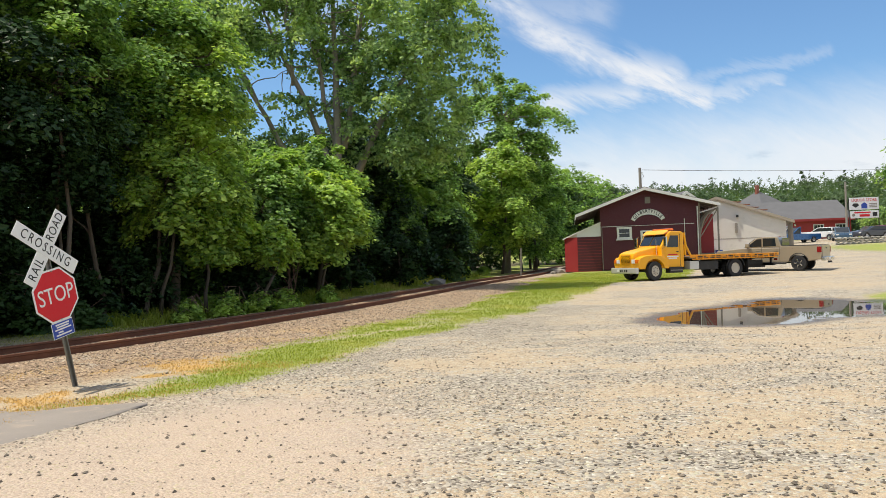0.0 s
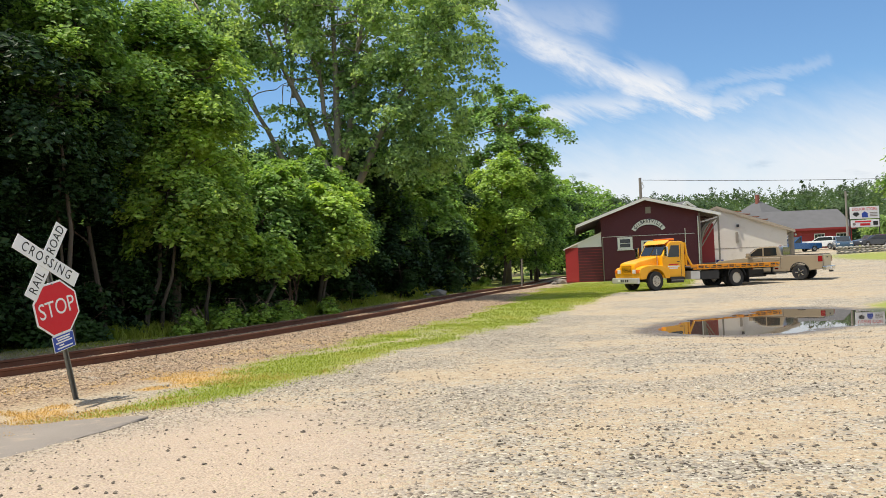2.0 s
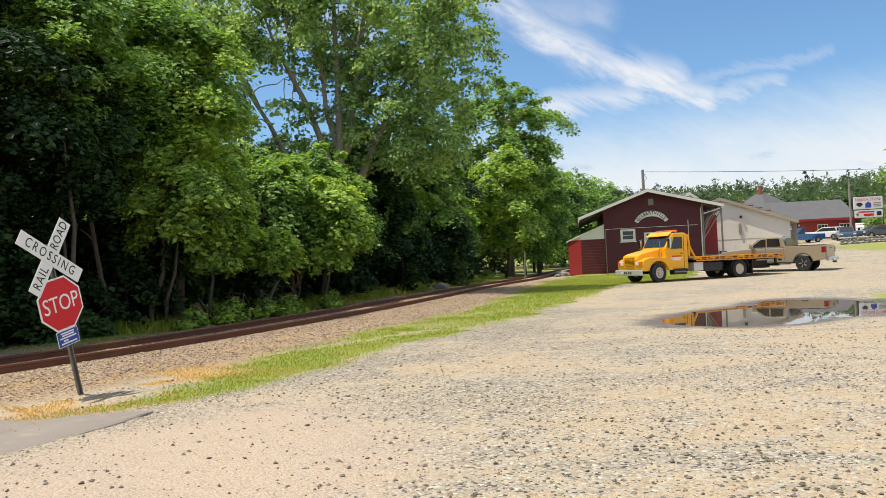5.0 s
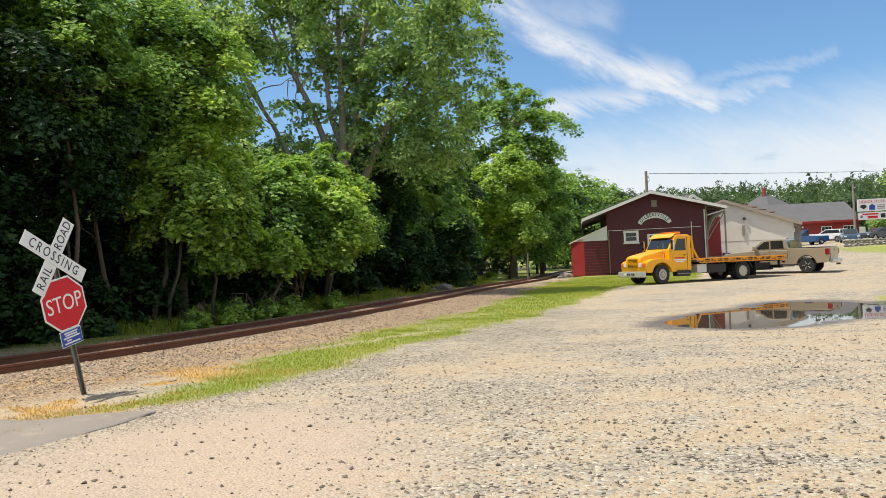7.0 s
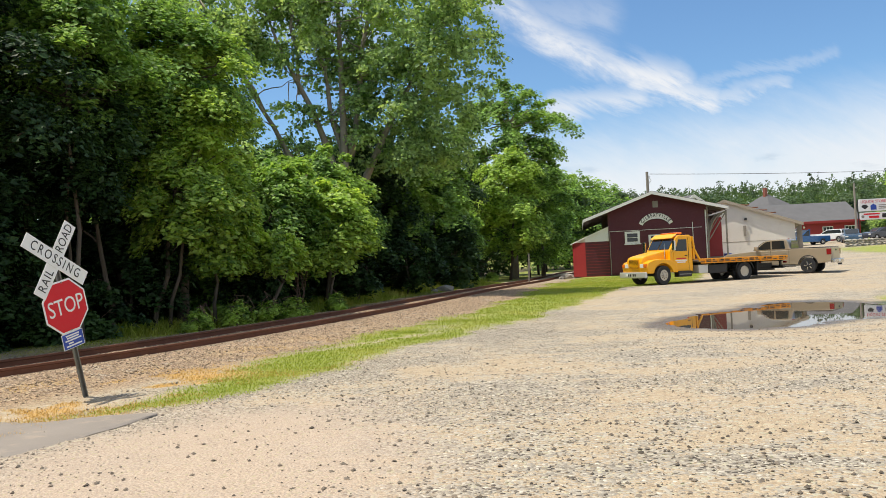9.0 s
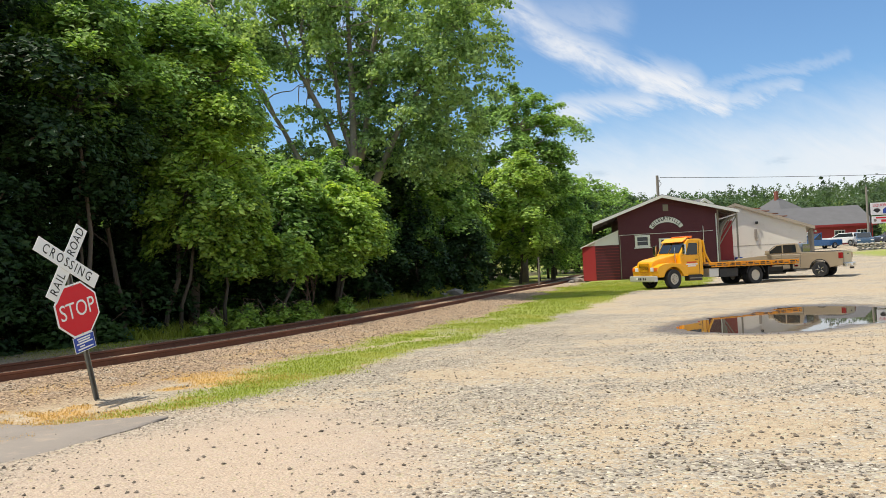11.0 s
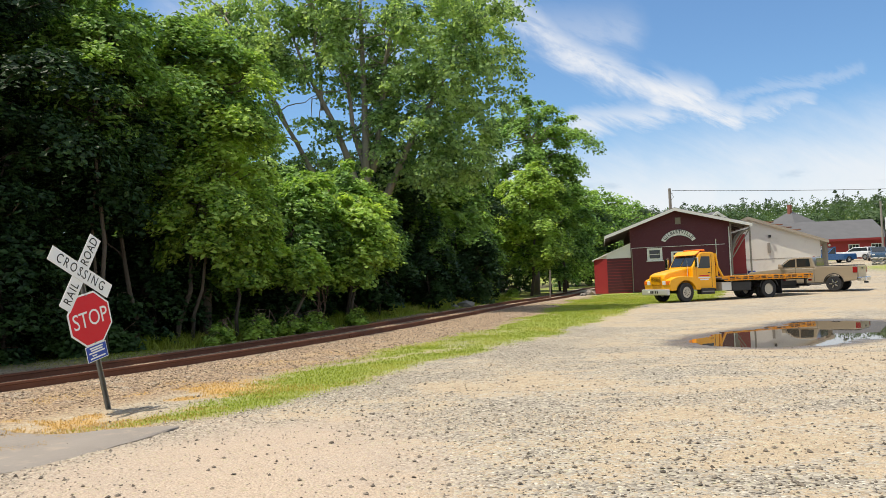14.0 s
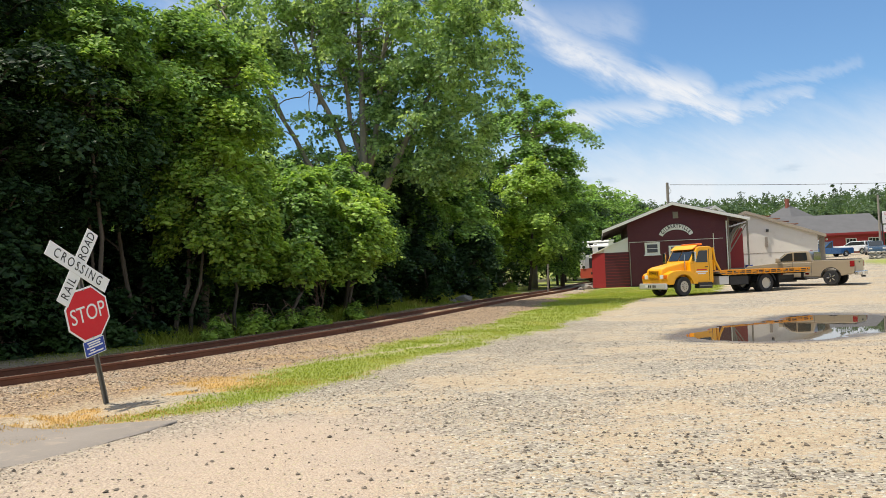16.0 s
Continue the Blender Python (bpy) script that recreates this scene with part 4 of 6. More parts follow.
build_store_sign()


def build_poles():
    def pole(x, y, top, r=0.14, arm=True):
        z = h1(x, y)
        t = thing("utility_pole", pose(x, y, z - 0.3), "weathered wooden utility pole", "pole", "utility poles")
        part("pole", T([(0, 0, 0), (0, 0, top - z + 0.3)], [r, r * 0.75], 10), GREY_WOOD, t)
        if arm:
            part("insulator", T([(0.1, 0, top - z - 0.2), (0.25, 0, top - z - 0.15)], 0.05, 6), WHITE, t)
            part("bracket", T([(0, 0, top - z - 0.9), (0.35, 0, top - z - 0.5), (0.1, 0, top - z - 0.1)], 0.02, 5), GALV, t)
        return t
    pole(18.55, 75.0, 9.2, 0.17)
    pole(47.6, 95.0, 8.7, 0.14)
    pole(78.0, 88.0, 9.6)
    pts = []
    for i in range(25):
        f = i / 24
        pts.append((18.8 + (78.0 - 18.8) * f, 75 + 13 * f, 9.0 + 0.6 * f - 1.6 * 4 * f * (1 - f) * 0.35))
    w = link_mesh("overhead_wire", T(pts, 0.022, 5), BLACK)
    tagged(w, "thin dark overhead wire strung between poles", "wire")
    # rusty stake beside the rails
    s = thing("marker_post", pose(5.35, 56.2, h1(5.35, 56.2) - 0.1, 0, 2, 0), "slim rusty brown marker post beside the rails", "post")
    part("post", B(-0.05, 0.05, -0.04, 0.04, 0, 2.05, 0.01), GREY_WOOD, s)


build_poles()


def build_stone_wall():
    rng = random.Random(12)
    t = thing("stone_wall", pose(40.6, 83.5, h1(44, 84) - 0.1, 0, 0, 6), "low dry-laid grey fieldstone wall", "wall")
    tagged(t, kind="structure")
    mat = material("fieldstone", (0.30, 0.28, 0.25), 0.9, vary=0.3, scale=6, bump=0.5, per="object")
    shapes = []
    for k in range(6):
        bm = bmesh.new()
        bmesh.ops.create_icosphere(bm, subdivisions=1, radius=0.5)
        for v in bm.verts:
            v.co = Vector((v.co.x * rng.uniform(0.8, 1.2), v.co.y * rng.uniform(0.8, 1.1), v.co.z * rng.uniform(0.7, 1.0)))
        me = bpy.data.meshes.new("stone")
        bm.to_mesh(me)
        bm.free()
        me.materials.append(mat)
        shapes.append(me)
    for row in range(3):
        x = 0.0
        while x < 17:
            w = rng.uniform(0.4, 0.85)
            ob = new("stone", rng.choice(shapes))
            ob.parent = t
            ob.matrix_basis = Matrix.LocRotScale((x + w / 2, rng.uniform(-0.08, 0.08), 0.14 + 0.27 * row), Euler((0, 0, rng.uniform(0, 0.3))), (w * 1.1, 0.6, 0.36))
            x += w * 0.95
    # boulders at the edge of the grass by the rails
    for x, y, s in ((-0.4, 45.6, 0.85), (-1.0, 44.8, 0.4), (8.6, 60.5, 0.9), (8.0, 59.0, 0.5)):
        b = thing("boulder", pose(x, y, h1(x, y)), "pale grey boulder in the trackside grass", "rock")
        ob = new("rock", shapes[int(s * 10) % 6])
        ob.parent = b
        ob.matrix_basis = Matrix.LocRotScale((0, 0, 0.15 * s), Euler((0, 0, x)), (1.5 * s, s, 0.7 * s))


build_stone_wall()


# ---------------------------------------------------------------- vehicles
def arch(cx, cz, r, n=9, a0=0.0, a1=180.0):
    return [(cx + r * math.cos(math.radians(a0 + (a1 - a0) * k / n)), cz + r * math.sin(math.radians(a0 + (a1 - a0) * k / n))) for k in range(n + 1)]


def wheel(parent, x, y, r, w, rim_mat, out=1, deep=False, spokes=0, steer=0):
    """A tyre with a rim and hub; out = +1 or -1 says which way the outside looks."""
    o = lathe([(r * 0.58, -w / 2), (r * 0.93, -w / 2), (r, -w * 0.38), (r, w * 0.38), (r * 0.93, w / 2), (r * 0.58, w / 2), (r * 0.56, 0.0), (r * 0.58, -w / 2)], "y", 28, False)
    tyre = part("wheel", o, RUBBER, parent, "black rubber tyre", smooth=False)
    tyre.matrix_basis = pose(x, y, r, 0, 0, steer)
    d = w * (0.05 if deep else 0.42) * out
    prof = [(r * 0.585, w * 0.30 * out), (r * 0.57, w * 0.44 * out), (r * 0.54, w * 0.40 * out), (r * 0.46, d), (r * 0.20, d), (r * 0.17, d + 0.05 * out), (0.01, d + 0.06 * out)]
    part("rim", lathe(prof, "y", 24), rim_mat, tyre, smooth=False)
    if spokes:
        for k in range(spokes):
            a = 2 * math.pi * k / spokes
            bm = B(r * 0.15, r * 0.58, -0.015, 0.015, -r * 0.075, r * 0.075, 0.008)
            bm.transform(pose(0, (w * 0.47) * out, 0) @ Matrix.Rotation(a, 4, "Y"))
            part("spoke", bm, BLACK if k % 2 else CHROME, tyre)
    else:
        bm = bmesh.new()
        for k in range(8):
            a = 2 * math.pi * k / 8
            tube(bm, [(r * 0.33 * math.cos(a), d, r * 0.33 * math.sin(a)), (r * 0.33 * math.cos(a), d + 0.03 * out, r * 0.33 * math.sin(a))], 0.018, 6)
        part("wheel_nuts", bm, BLACK, tyre)
    return tyre


def build_flatbed():
    x0, y0 = 10.31, 42.0
    t = thing("flatbed_truck", pose(x0, y0, h1(x0, y0) + 0.0, 0, -0.4, 202), "yellow flatbed tow truck parked on gravel", "truck")
    # x forward from the front axle, +y the driver's side
    for s in (1, -1):
        fender = [(0.93, 0.60), (0.99, 0.95), (0.90, 1.16), (0.55, 1.28), (0.1, 1.31), (-0.45, 1.26), (-0.80, 1.05), (-0.88, 0.60)] + arch(0.0, 0.50, 0.60, 10, 170, 10)
        part("fender", P(fender, "y", s * 0.52, s * 1.10, 0.035), YELLOW, t, "rounded yellow front fender", smooth=False)
        lamp = part("headlight", B(0.90, 1.035, s * 0.66 - 0.13, s * 0.66 + 0.13, 0.90, 1.10, 0.02), LENS_CLEAR, t, "rectangular headlight")
        part("indicator", B(0.86, 1.02, s * 0.93 - 0.12, s * 0.93 + 0.12, 0.91, 1.09, 0.02), LENS_AMBER, t, "amber turn signal")
        mirror = part("mirror", B(-0.62, -0.52, s * 1.24 - 0.10, s * 1.24 + 0.10, 1.72, 2.22, 0.02), CHROME, t, "tall west-coast mirror")
        part("mirror_arm", T([(-0.56, s * 0.99, 2.26), (-0.55, s * 1.24, 2.24), (-0.57, s * 1.24, 1.70), (-0.57, s * 0.99, 1.62)], 0.014, 6), CHROME, mirror)
        step = part("step", B(-1.75, -0.92, s * 0.72 if s > 0 else -1.08, s * 1.08 if s > 0 else -0.72, 0.36, 0.66, 0.03), BLACK, t, "black cab step and tank")
        part("tread", B(-1.70, -0.97, s * 1.085 - 0.004, s * 1.085 + 0.02, 0.47, 0.52), GALV, step)
    hood = bmesh.new()
    prism(hood, [(0.96, 0.62), (1.01, 1.20), (0.94, 1.40), (0.70, 1.50), (-0.52, 1.74), (-0.52, 0.62)], "y", -0.66, 0.66, 0.07)
    part("hood", hood, YELLOW, t, "sloping yellow hood")
    grille = part("grille", B(0.985, 1.03, -0.42, 0.42, 0.88, 1.33, 0.02), ORANGE, t, "yellow slatted grille")
    for k in range(7):
        part("grille_bar", B(1.03, 1.05, -0.40, 0.40, 0.91 + 0.06 * k, 0.935 + 0.06 * k), YELLOW, grille)
    # black sheet standing in for shade between the slats
    part("grille_backing", B(0.99, 1.033, -0.40, 0.40, 0.895, 1.315), BLACK, grille)
    bumper = part("bumper", B(1.0, 1.16, -1.12, 1.12, 0.38, 0.68, 0.05), STEEL, t, "silver steel front bumper")
    for y in (-0.28, -0.12, 0.12, 0.28):
        part("tow_slot", B(1.155, 1.168, y - 0.05, y + 0.05, 0.47, 0.59), BLACK, bumper)
    part("number_plate", B(1.16, 1.172, -0.55, -0.35, 0.48, 0.60), SIGN_WHITE, bumper)
    cab = [(-0.50, 0.62), (-0.50, 1.73), (-0.92, 2.40), (-1.08, 2.50), (-1.75, 2.50), (-1.90, 2.42), (-1.92, 0.62)]
    part("cab", P(cab, "y", -0.99, 0.99, 0.06), YELLOW, t, "yellow truck cab")
    # windscreen in its slope, in two panes
    d = Vector((-0.92 + 0.50, 0, 2.40 - 1.73)).normalized()
    for s in (1, -1):
        bm = B(0.0, 0.62, 0.03 if s > 0 else -0.86, 0.86 if s > 0 else -0.03, -0.01, 0.012, 0.005)
        bm.transform(Matrix.Translation((-0.515, 0, 1.80)) @ Matrix.Rotation(-math.atan2(d.z, d.x), 4, "Y"))
        part("windscreen", bm, DARK_GLASS, t, "dark windscreen pane")
    part("sun_visor", P([(-0.80, 2.42), (-0.72, 2.36), (-1.02, 2.55), (-1.05, 2.58)], "y", -0.92, 0.92), YELLOW, t)
    for s in (1, -1):
        y1, y2 = (0.992, 1.004) if s > 0 else (-1.004, -0.992)
        door = part("door", P([(-0.72, 0.70), (-0.72, 1.70), (-0.98, 2.36), (-1.62, 2.36), (-1.64, 0.70)], "y", y1, y2, 0.004), YELLOW, t, "yellow cab door")
        ya, yb = (1.0045, 1.012) if s > 0 else (-1.012, -1.0045)
        part("door_window", P([(-0.82, 1.68), (-1.04, 2.28), (-1.55, 2.28), (-1.55, 1.68)], "y", ya, yb), DARK_GLASS, door)
        part("door_handle", B(-1.55, -1.40, ya, yb + 0.015 * s, 1.42, 1.46), BLACK, door)
        for k, (w, z) in enumerate(((0.30, 1.30), (0.36, 1.20), (0.26, 1.11))):
            part("print_bar", B(-1.18 - w, -1.18 + w, ya, ya + 0.003, z - 0.03, z + 0.03), SIGN_RED if k == 0 else SIGN_WHITE, door)
        part("seam", B(-1.66, -1.645, y1, y2, 0.70, 2.36), BLACK, door)
    bar = part("light_bar", B(-1.52, -1.22, -0.70, 0.70, 2.55, 2.66, 0.04), LENS_AMBER, t, "amber roof light bar")
    part("bar_foot", B(-1.50, -1.25, -0.5, 0.5, 2.49, 2.56), BLACK, bar)
    part("exhaust_stack", T([(-0.35, 0.75, 1.3), (-0.35, 0.75, 2.1)], 0.02, 6), CHROME, t)
    # frame, axles, bulkhead
    for s in (1, -1):
        part("frame_rail", B(-7.6, 0.95, s * 0.42 - 0.05, s * 0.42 + 0.05, 0.62, 0.86), BLACK, t)
        part("bulkhead_post", T([(-1.98, s * 0.92, 2.42), (-2.06, s * 0.94, 1.75), (-2.30, s * 1.02, 1.22)], 0.06, 8), YELLOW, t, "curved yellow bulkhead post")
        part("side_rail", B(-8.0, -2.15, s * 1.20 - 0.045, s * 1.20 + 0.045, 1.10, 1.24, 0.012), ORANGE, t, "orange bed side rail")
        part("rub_rail", B(-7.95, -2.2, s * 1.25 - 0.012, s * 1.25 + 0.012, 0.99, 1.05), ORANGE, t)
        for k in range(14):
            part("stake_pocket", B(-2.5 - 0.4 * k - 0.035, -2.5 - 0.4 * k + 0.035, s * 1.25 - 0.03, s * 1.25 + 0.03, 1.0, 1.20), ORANGE, t)
        # flat black bars drawn for the dark slots along the rail
        for k in range(6):
            part("marker_light", B(-2.8 - 0.95 * k - 0.28, -2.8 - 0.95 * k + 0.28, s * 1.262, s * 1.268, 1.13, 1.18), BLACK, t)
    part("bulkhead", B(-2.10, -1.98, -0.95, 0.95, 1.25, 1.80, 0.03), YELLOW, t)
    bed = part("bed", B(-8.05, -2.1, -1.155, 1.155, 1.06, 1.16), GALV, t, "steel flatbed deck")
    for k in range(9):
        part("cross_member", B(-2.5 - 0.65 * k - 0.05, -2.5 - 0.65 * k + 0.05, -1.15, 1.15, 0.94, 1.058), BLACK, bed)
    part("winch", lathe([(0.16, -0.3), (0.16, 0.3)], "y", 14), BLACK, t).location = (-2.45, 0, 1.35)
    for s in (1, -1):
        part("toolbox", B(-2.75, -2.15, s * 0.62 if s > 0 else -1.12, s * 1.12 if s > 0 else -0.62, 0.50, 0.93, 0.02), STEEL, t, "aluminium toolbox")
        part("hydraulic_box", B(-4.05, -2.85, s * 0.58 if s > 0 else -1.05, s * 1.05 if s > 0 else -0.58, 0.46, 0.92, 0.03), BLACK, t)
        part("mud_flap", B(-5.95, -5.92, s * 0.62 if s > 0 else -1.16, s * 1.16 if s > 0 else -0.62, 0.22, 0.95), BLACK, t)
        part("tail_lamp", B(-8.07, -8.04, s * 0.95 - 0.12, s * 0.95 + 0.12, 0.82, 0.92), LENS_RED, t)
        part("rear_fender", P(arch(-5.15, 0.50, 0.62, 10, 170, 10) + arch(-5.15, 0.50, 0.58, 10, 10, 170), "y", s * 0.62, s * 1.12), BLACK, t)
    part("tail_bar", B(-7.9, -7.75, -1.1, 1.1, 0.55, 0.68, 0.02), BLACK, t)
    part("tail_post", B(-7.88, -7.78, -0.9, -0.8, 0.68, 0.95), BLACK, t)
    part("tail_post", B(-7.88, -7.78, 0.8, 0.9, 0.68, 0.95), BLACK, t)
    part("wheel_lift", B(-8.0, -6.2, -0.25, 0.25, 0.45, 0.62, 0.02), BLACK, t)
    for x in (0.0, -5.15):
        part("axle", T([(x, -0.95, 0.5), (x, 0.95, 0.5)], 0.07, 8), BLACK, t)
    for s in (1, -1):
        wheel(t, 0.0, s * 0.98, 0.49, 0.26, RIM, s, steer=9)
        wheel(t, -5.15, s * 0.98, 0.49, 0.25, RIM, s, deep=True)
        wheel(t, -5.15, s * 0.68, 0.49, 0.25, RIM, s, deep=True)


build_flatbed()


def build_pickup():
    x0, y0 = 20.36, 45.71
    t = thing("pickup_truck", pose(x0, y0, h1(x0, y0) + 0.01, 0, -0.3, 141), "tan crew-cab pickup truck parked on the yard", "pickup truck")
    # x forward from the rear axle
    side = [(-1.18, 0.62), (-1.20, 1.05), (-1.16, 1.36), (0.90, 1.40), (0.92, 1.30), (3.02, 1.30), (4.55, 1.18), (4.68, 1.00), (4.70, 0.55)] + [(4.24, 0.50)] + arch(3.70, 0.45, 0.50, 10, 5, 175) + [(3.1, 0.48), (0.6, 0.48)] + arch(0.0, 0.45, 0.50, 10, 5, 175) + [(-0.6, 0.52)]
    part("body", P(side, "y", -0.98, 0.98, 0.04), TAN, t, "tan painted body")
    cabin = [(0.88, 1.31), (0.95, 1.38), (1.12, 1.90), (1.35, 1.94), (2.05, 1.93), (2.35, 1.86), (3.05, 1.32)]
    part("cabin", P(cabin, "y", -0.84, 0.84, 0.06), TAN, t, "tan cab roof and pillars")
    for s in (1, -1):
        a, b = (0.842, 0.852) if s > 0 else (-0.852, -0.842)
        part("side_window", P([(2.02, 1.38), (2.02, 1.83), (2.30, 1.80), (2.86, 1.38)], "y", a, b), DARK_GLASS, t, "dark side window")
        part("side_window", P([(1.22, 1.40), (1.27, 1.84), (1.94, 1.85), (1.94, 1.38)], "y", a, b), DARK_GLASS, t, "dark side window")
        m = part("mirror", B(2.62, 2.86, s * 1.08 - 0.11, s * 1.08 + 0.11, 1.36, 1.58, 0.05), TAN, t)
        part("door_seam", B(1.98, 1.995, s * 0.9815 - 0.002, s * 0.9815 + 0.002, 0.56, 1.32), BLACK, t)
        part("door_seam", B(0.985, 1.0, s * 0.9815 - 0.002, s * 0.9815 + 0.002, 0.56, 1.32), BLACK, t)
        for x in (2.1, 1.1):
            part("door_handle", B(x, x + 0.22, s * 0.985 - 0.012, s * 0.985 + 0.012, 1.12, 1.17, 0.008), TAN, t)
        part("step_bar", T([(0.65, s * 1.0, 0.42), (3.1, s * 1.0, 0.42)], 0.05, 8), BLACK, t, "black side step")
        part("arch_trim", P(arch(0.0, 0.45, 0.53, 10, 5, 175) + arch(0.0, 0.45, 0.495, 10, 175, 5), "y", s * 0.96, s * 0.998), BLACK, t)
        part("arch_trim", P(arch(3.7, 0.45, 0.53, 10, 5, 175) + arch(3.7, 0.45, 0.495, 10, 175, 5), "y", s * 0.96, s * 0.998), BLACK, t)
        lamp = part("tail_light", B(-1.215, -0.98, s * 0.985 - 0.10, s * 0.985 + 0.01 if s > 0 else -0.885, 0.98, 1.30, 0.02), LENS_RED, t, "red tail light")
        part("bed_rail", B(-1.14, 0.86, s * 0.93 - 0.05, s * 0.93 + 0.05, 1.385, 1.415, 0.01), BLACK, t)
        wheel(t, 0.0, s * 0.84, 0.41, 0.28, BLACK, s, spokes=10)
        wheel(t, 3.7, s * 0.84, 0.41, 0.28, BLACK, s, spokes=10)
        part("headlight", B(4.55, 4.69, s * 0.78 - 0.14, s * 0.78 + 0.14, 0.88, 1.08, 0.02), LENS_CLEAR, t)
    part("rear_window", P([(-0.72, 1.42), (-0.62, 1.84), (0.62, 1.84), (0.72, 1.42)], "x", 0.93, 0.945), DARK_GLASS, t)
    d = Vector((-0.70, 0, 0.54)).normalized()
    bm = B(0.06, 0.80, -0.74, 0.74, -0.012, 0.012, 0.006)
    bm.transform(Matrix.Translation((3.07, 0, 1.33)) @ Matrix.Rotation(-math.atan2(d.z, d.x), 4, "Y"))
    part("windscreen", bm, DARK_GLASS, t, "dark windscreen")
    gate = part("tailgate", B(-1.225, -1.19, -0.80, 0.80, 0.72, 1.36, 0.012), TAN, t, "tan tailgate")
    part("gate_handle", B(-1.24, -1.224, -0.12, 0.12, 1.18, 1.26, 0.005), BLACK, gate)
    part("gate_panel", B(-1.232, -1.224, -0.6, 0.6, 0.85, 1.08, 0.003), TAN, gate)
    part("bed_floor", B(-1.1, 0.85, -0.75, 0.75, 1.402, 1.412), BLACK, t, "dark bed cover")
    rear = part("rear_bumper", B(-1.40, -1.18, -0.98, 0.98, 0.52, 0.74, 0.04), CHROME, t, "chrome rear bumper")
    part("number_plate", B(-1.41, -1.398, -0.16, 0.16, 0.57, 0.70), SIGN_WHITE, rear)
    part("hitch", B(-1.5, -1.3, -0.06, 0.06, 0.40, 0.50), BLACK, t)
    part("front_bumper", B(4.62, 4.84, -0.95, 0.95, 0.48, 0.74, 0.05), CHROME, t)
    part("grille", B(4.66, 4.715, -0.6, 0.6, 0.76, 1.10, 0.02), BLACK, t)
    part("roof_lamp", B(1.2, 1.28, -0.1, 0.1, 1.935, 1.965, 0.01), LENS_RED, t)
    for x in (0.0, 3.7):
        part("axle", T([(x, -0.8, 0.41), (x, 0.8, 0.41)], 0.06, 8), BLACK, t)


build_pickup()


def parked_car(name, x, y, turn, paint, label, tall=1.5, long=4.6, pickup=False, group="cars parked by the store"):
    t = thing(name, pose(x, y, h1(x, y), 0, 0, turn), label, "car", group)
    L = long / 2
    low = [(-L, 0.35), (-L - 0.02, 0.75), (-L + 0.05, 0.98), (L * 0.45, 1.0), (L * 0.95, 0.86), (L, 0.65), (L, 0.32)] + arch(L * 0.62, 0.33, 0.36, 8, 0, 180) + arch(-L * 0.62, 0.33, 0.36, 8, 0, 180)
    part("body", P(low, "y", -0.88, 0.88, 0.05), paint, t)
    back = -0.1 if pickup else -L * 0.85
    top = [(back, 0.97), (back + 0.25, tall), (L * 0.05, tall), (L * 0.5, 0.97)]
    part("cabin", P(top, "y", -0.76, 0.76, 0.06), paint, t)
    for s in (1, -1):
        a, b = (0.762, 0.772) if s > 0 else (-0.772, -0.762)
        part("side_window", P([(back + 0.2, 1.03), (back + 0.35, tall - 0.08), (L * 0.03, tall - 0.08), (L * 0.38, 1.03)], "y", a, b), DARK_GLASS, t)
        part("headlight", B(L - 0.12, L + 0.01, s * 0.65 - 0.15, s * 0.65 + 0.15, 0.62, 0.76, 0.02), LENS_CLEAR, t)
        part("tail_light", B(-L - 0.025, -L + 0.1, s * 0.72 - 0.12, s * 0.72 + 0.12, 0.70, 0.92, 0.02), LENS_RED, t)
        for xx in (L * 0.62, -L * 0.62):
            wheel(t, xx, s * 0.78, 0.33, 0.2, CHROME, s)
    d = Vector((L * 0.05 - L * 0.5, 0, tall - 0.97)).normalized()
    n = math.hypot(L * 0.45, tall - 0.97)
    bm = B(0.06, n - 0.08, -0.66, 0.66, -0.008, 0.012)
    bm.transform(Matrix.Translation((L * 0.5, 0, 0.98)) @ Matrix.Rotation(-math.atan2(d.z, d.x), 4, "Y"))
    part("windscreen", bm, DARK_GLASS, t)
    bm = B(0.06, math.hypot(0.25, tall - 0.97) - 0.08, -0.64, 0.64, -0.012, 0.008)
    d = Vector((0.25, 0, tall - 0.97)).normalized()
    bm.transform(Matrix.Translation((back, 0, 0.98)) @ Matrix.Rotation(-math.atan2(d.z, d.x), 4, "Y"))
    part("rear_window", bm, DARK_GLASS, t)
    return t


PAINT_BLUE = material("blue_car_paint", (0.02, 0.11, 0.30), 0.3, metal=0.3, vary=0.03, coat=0.8)
PAINT_NAVY = material("steel_blue_car_paint", (0.05, 0.10, 0.16), 0.3, metal=0.4, vary=0.03, coat=0.8)
PAINT_WHITE = material("white_car_paint", (0.74, 0.75, 0.76), 0.3, vary=0.02, coat=0.8)
PAINT_RED = material("red_car_paint", (0.36, 0.015, 0.03), 0.3, vary=0.02, coat=0.8)
PAINT_DARK = material("dark_car_paint", (0.03, 0.035, 0.05), 0.3, vary=0.02, coat=0.8)
parked_car("pickup_truck", 40.3, 92.0, 195, PAINT_BLUE, "bright blue pickup parked by the store", 1.75, 5.2, True)
parked_car("pickup_truck", 42.5, 98.5, 170, PAINT_WHITE, "white pickup parked by the red store", 1.85, 5.4, True)
parked_car("car", 45.4, 96.5, 120, PAINT_WHITE, "white sedan parked by the store", 1.5)
parked_car("car", 45.2, 91.5, 250, PAINT_NAVY, "steel-blue hatchback parked by the store", 1.55, 4.3)
parked_car("car", 50.3, 95.0, 200, PAINT_DARK, "dark sedan parked beside the sign", 1.45)
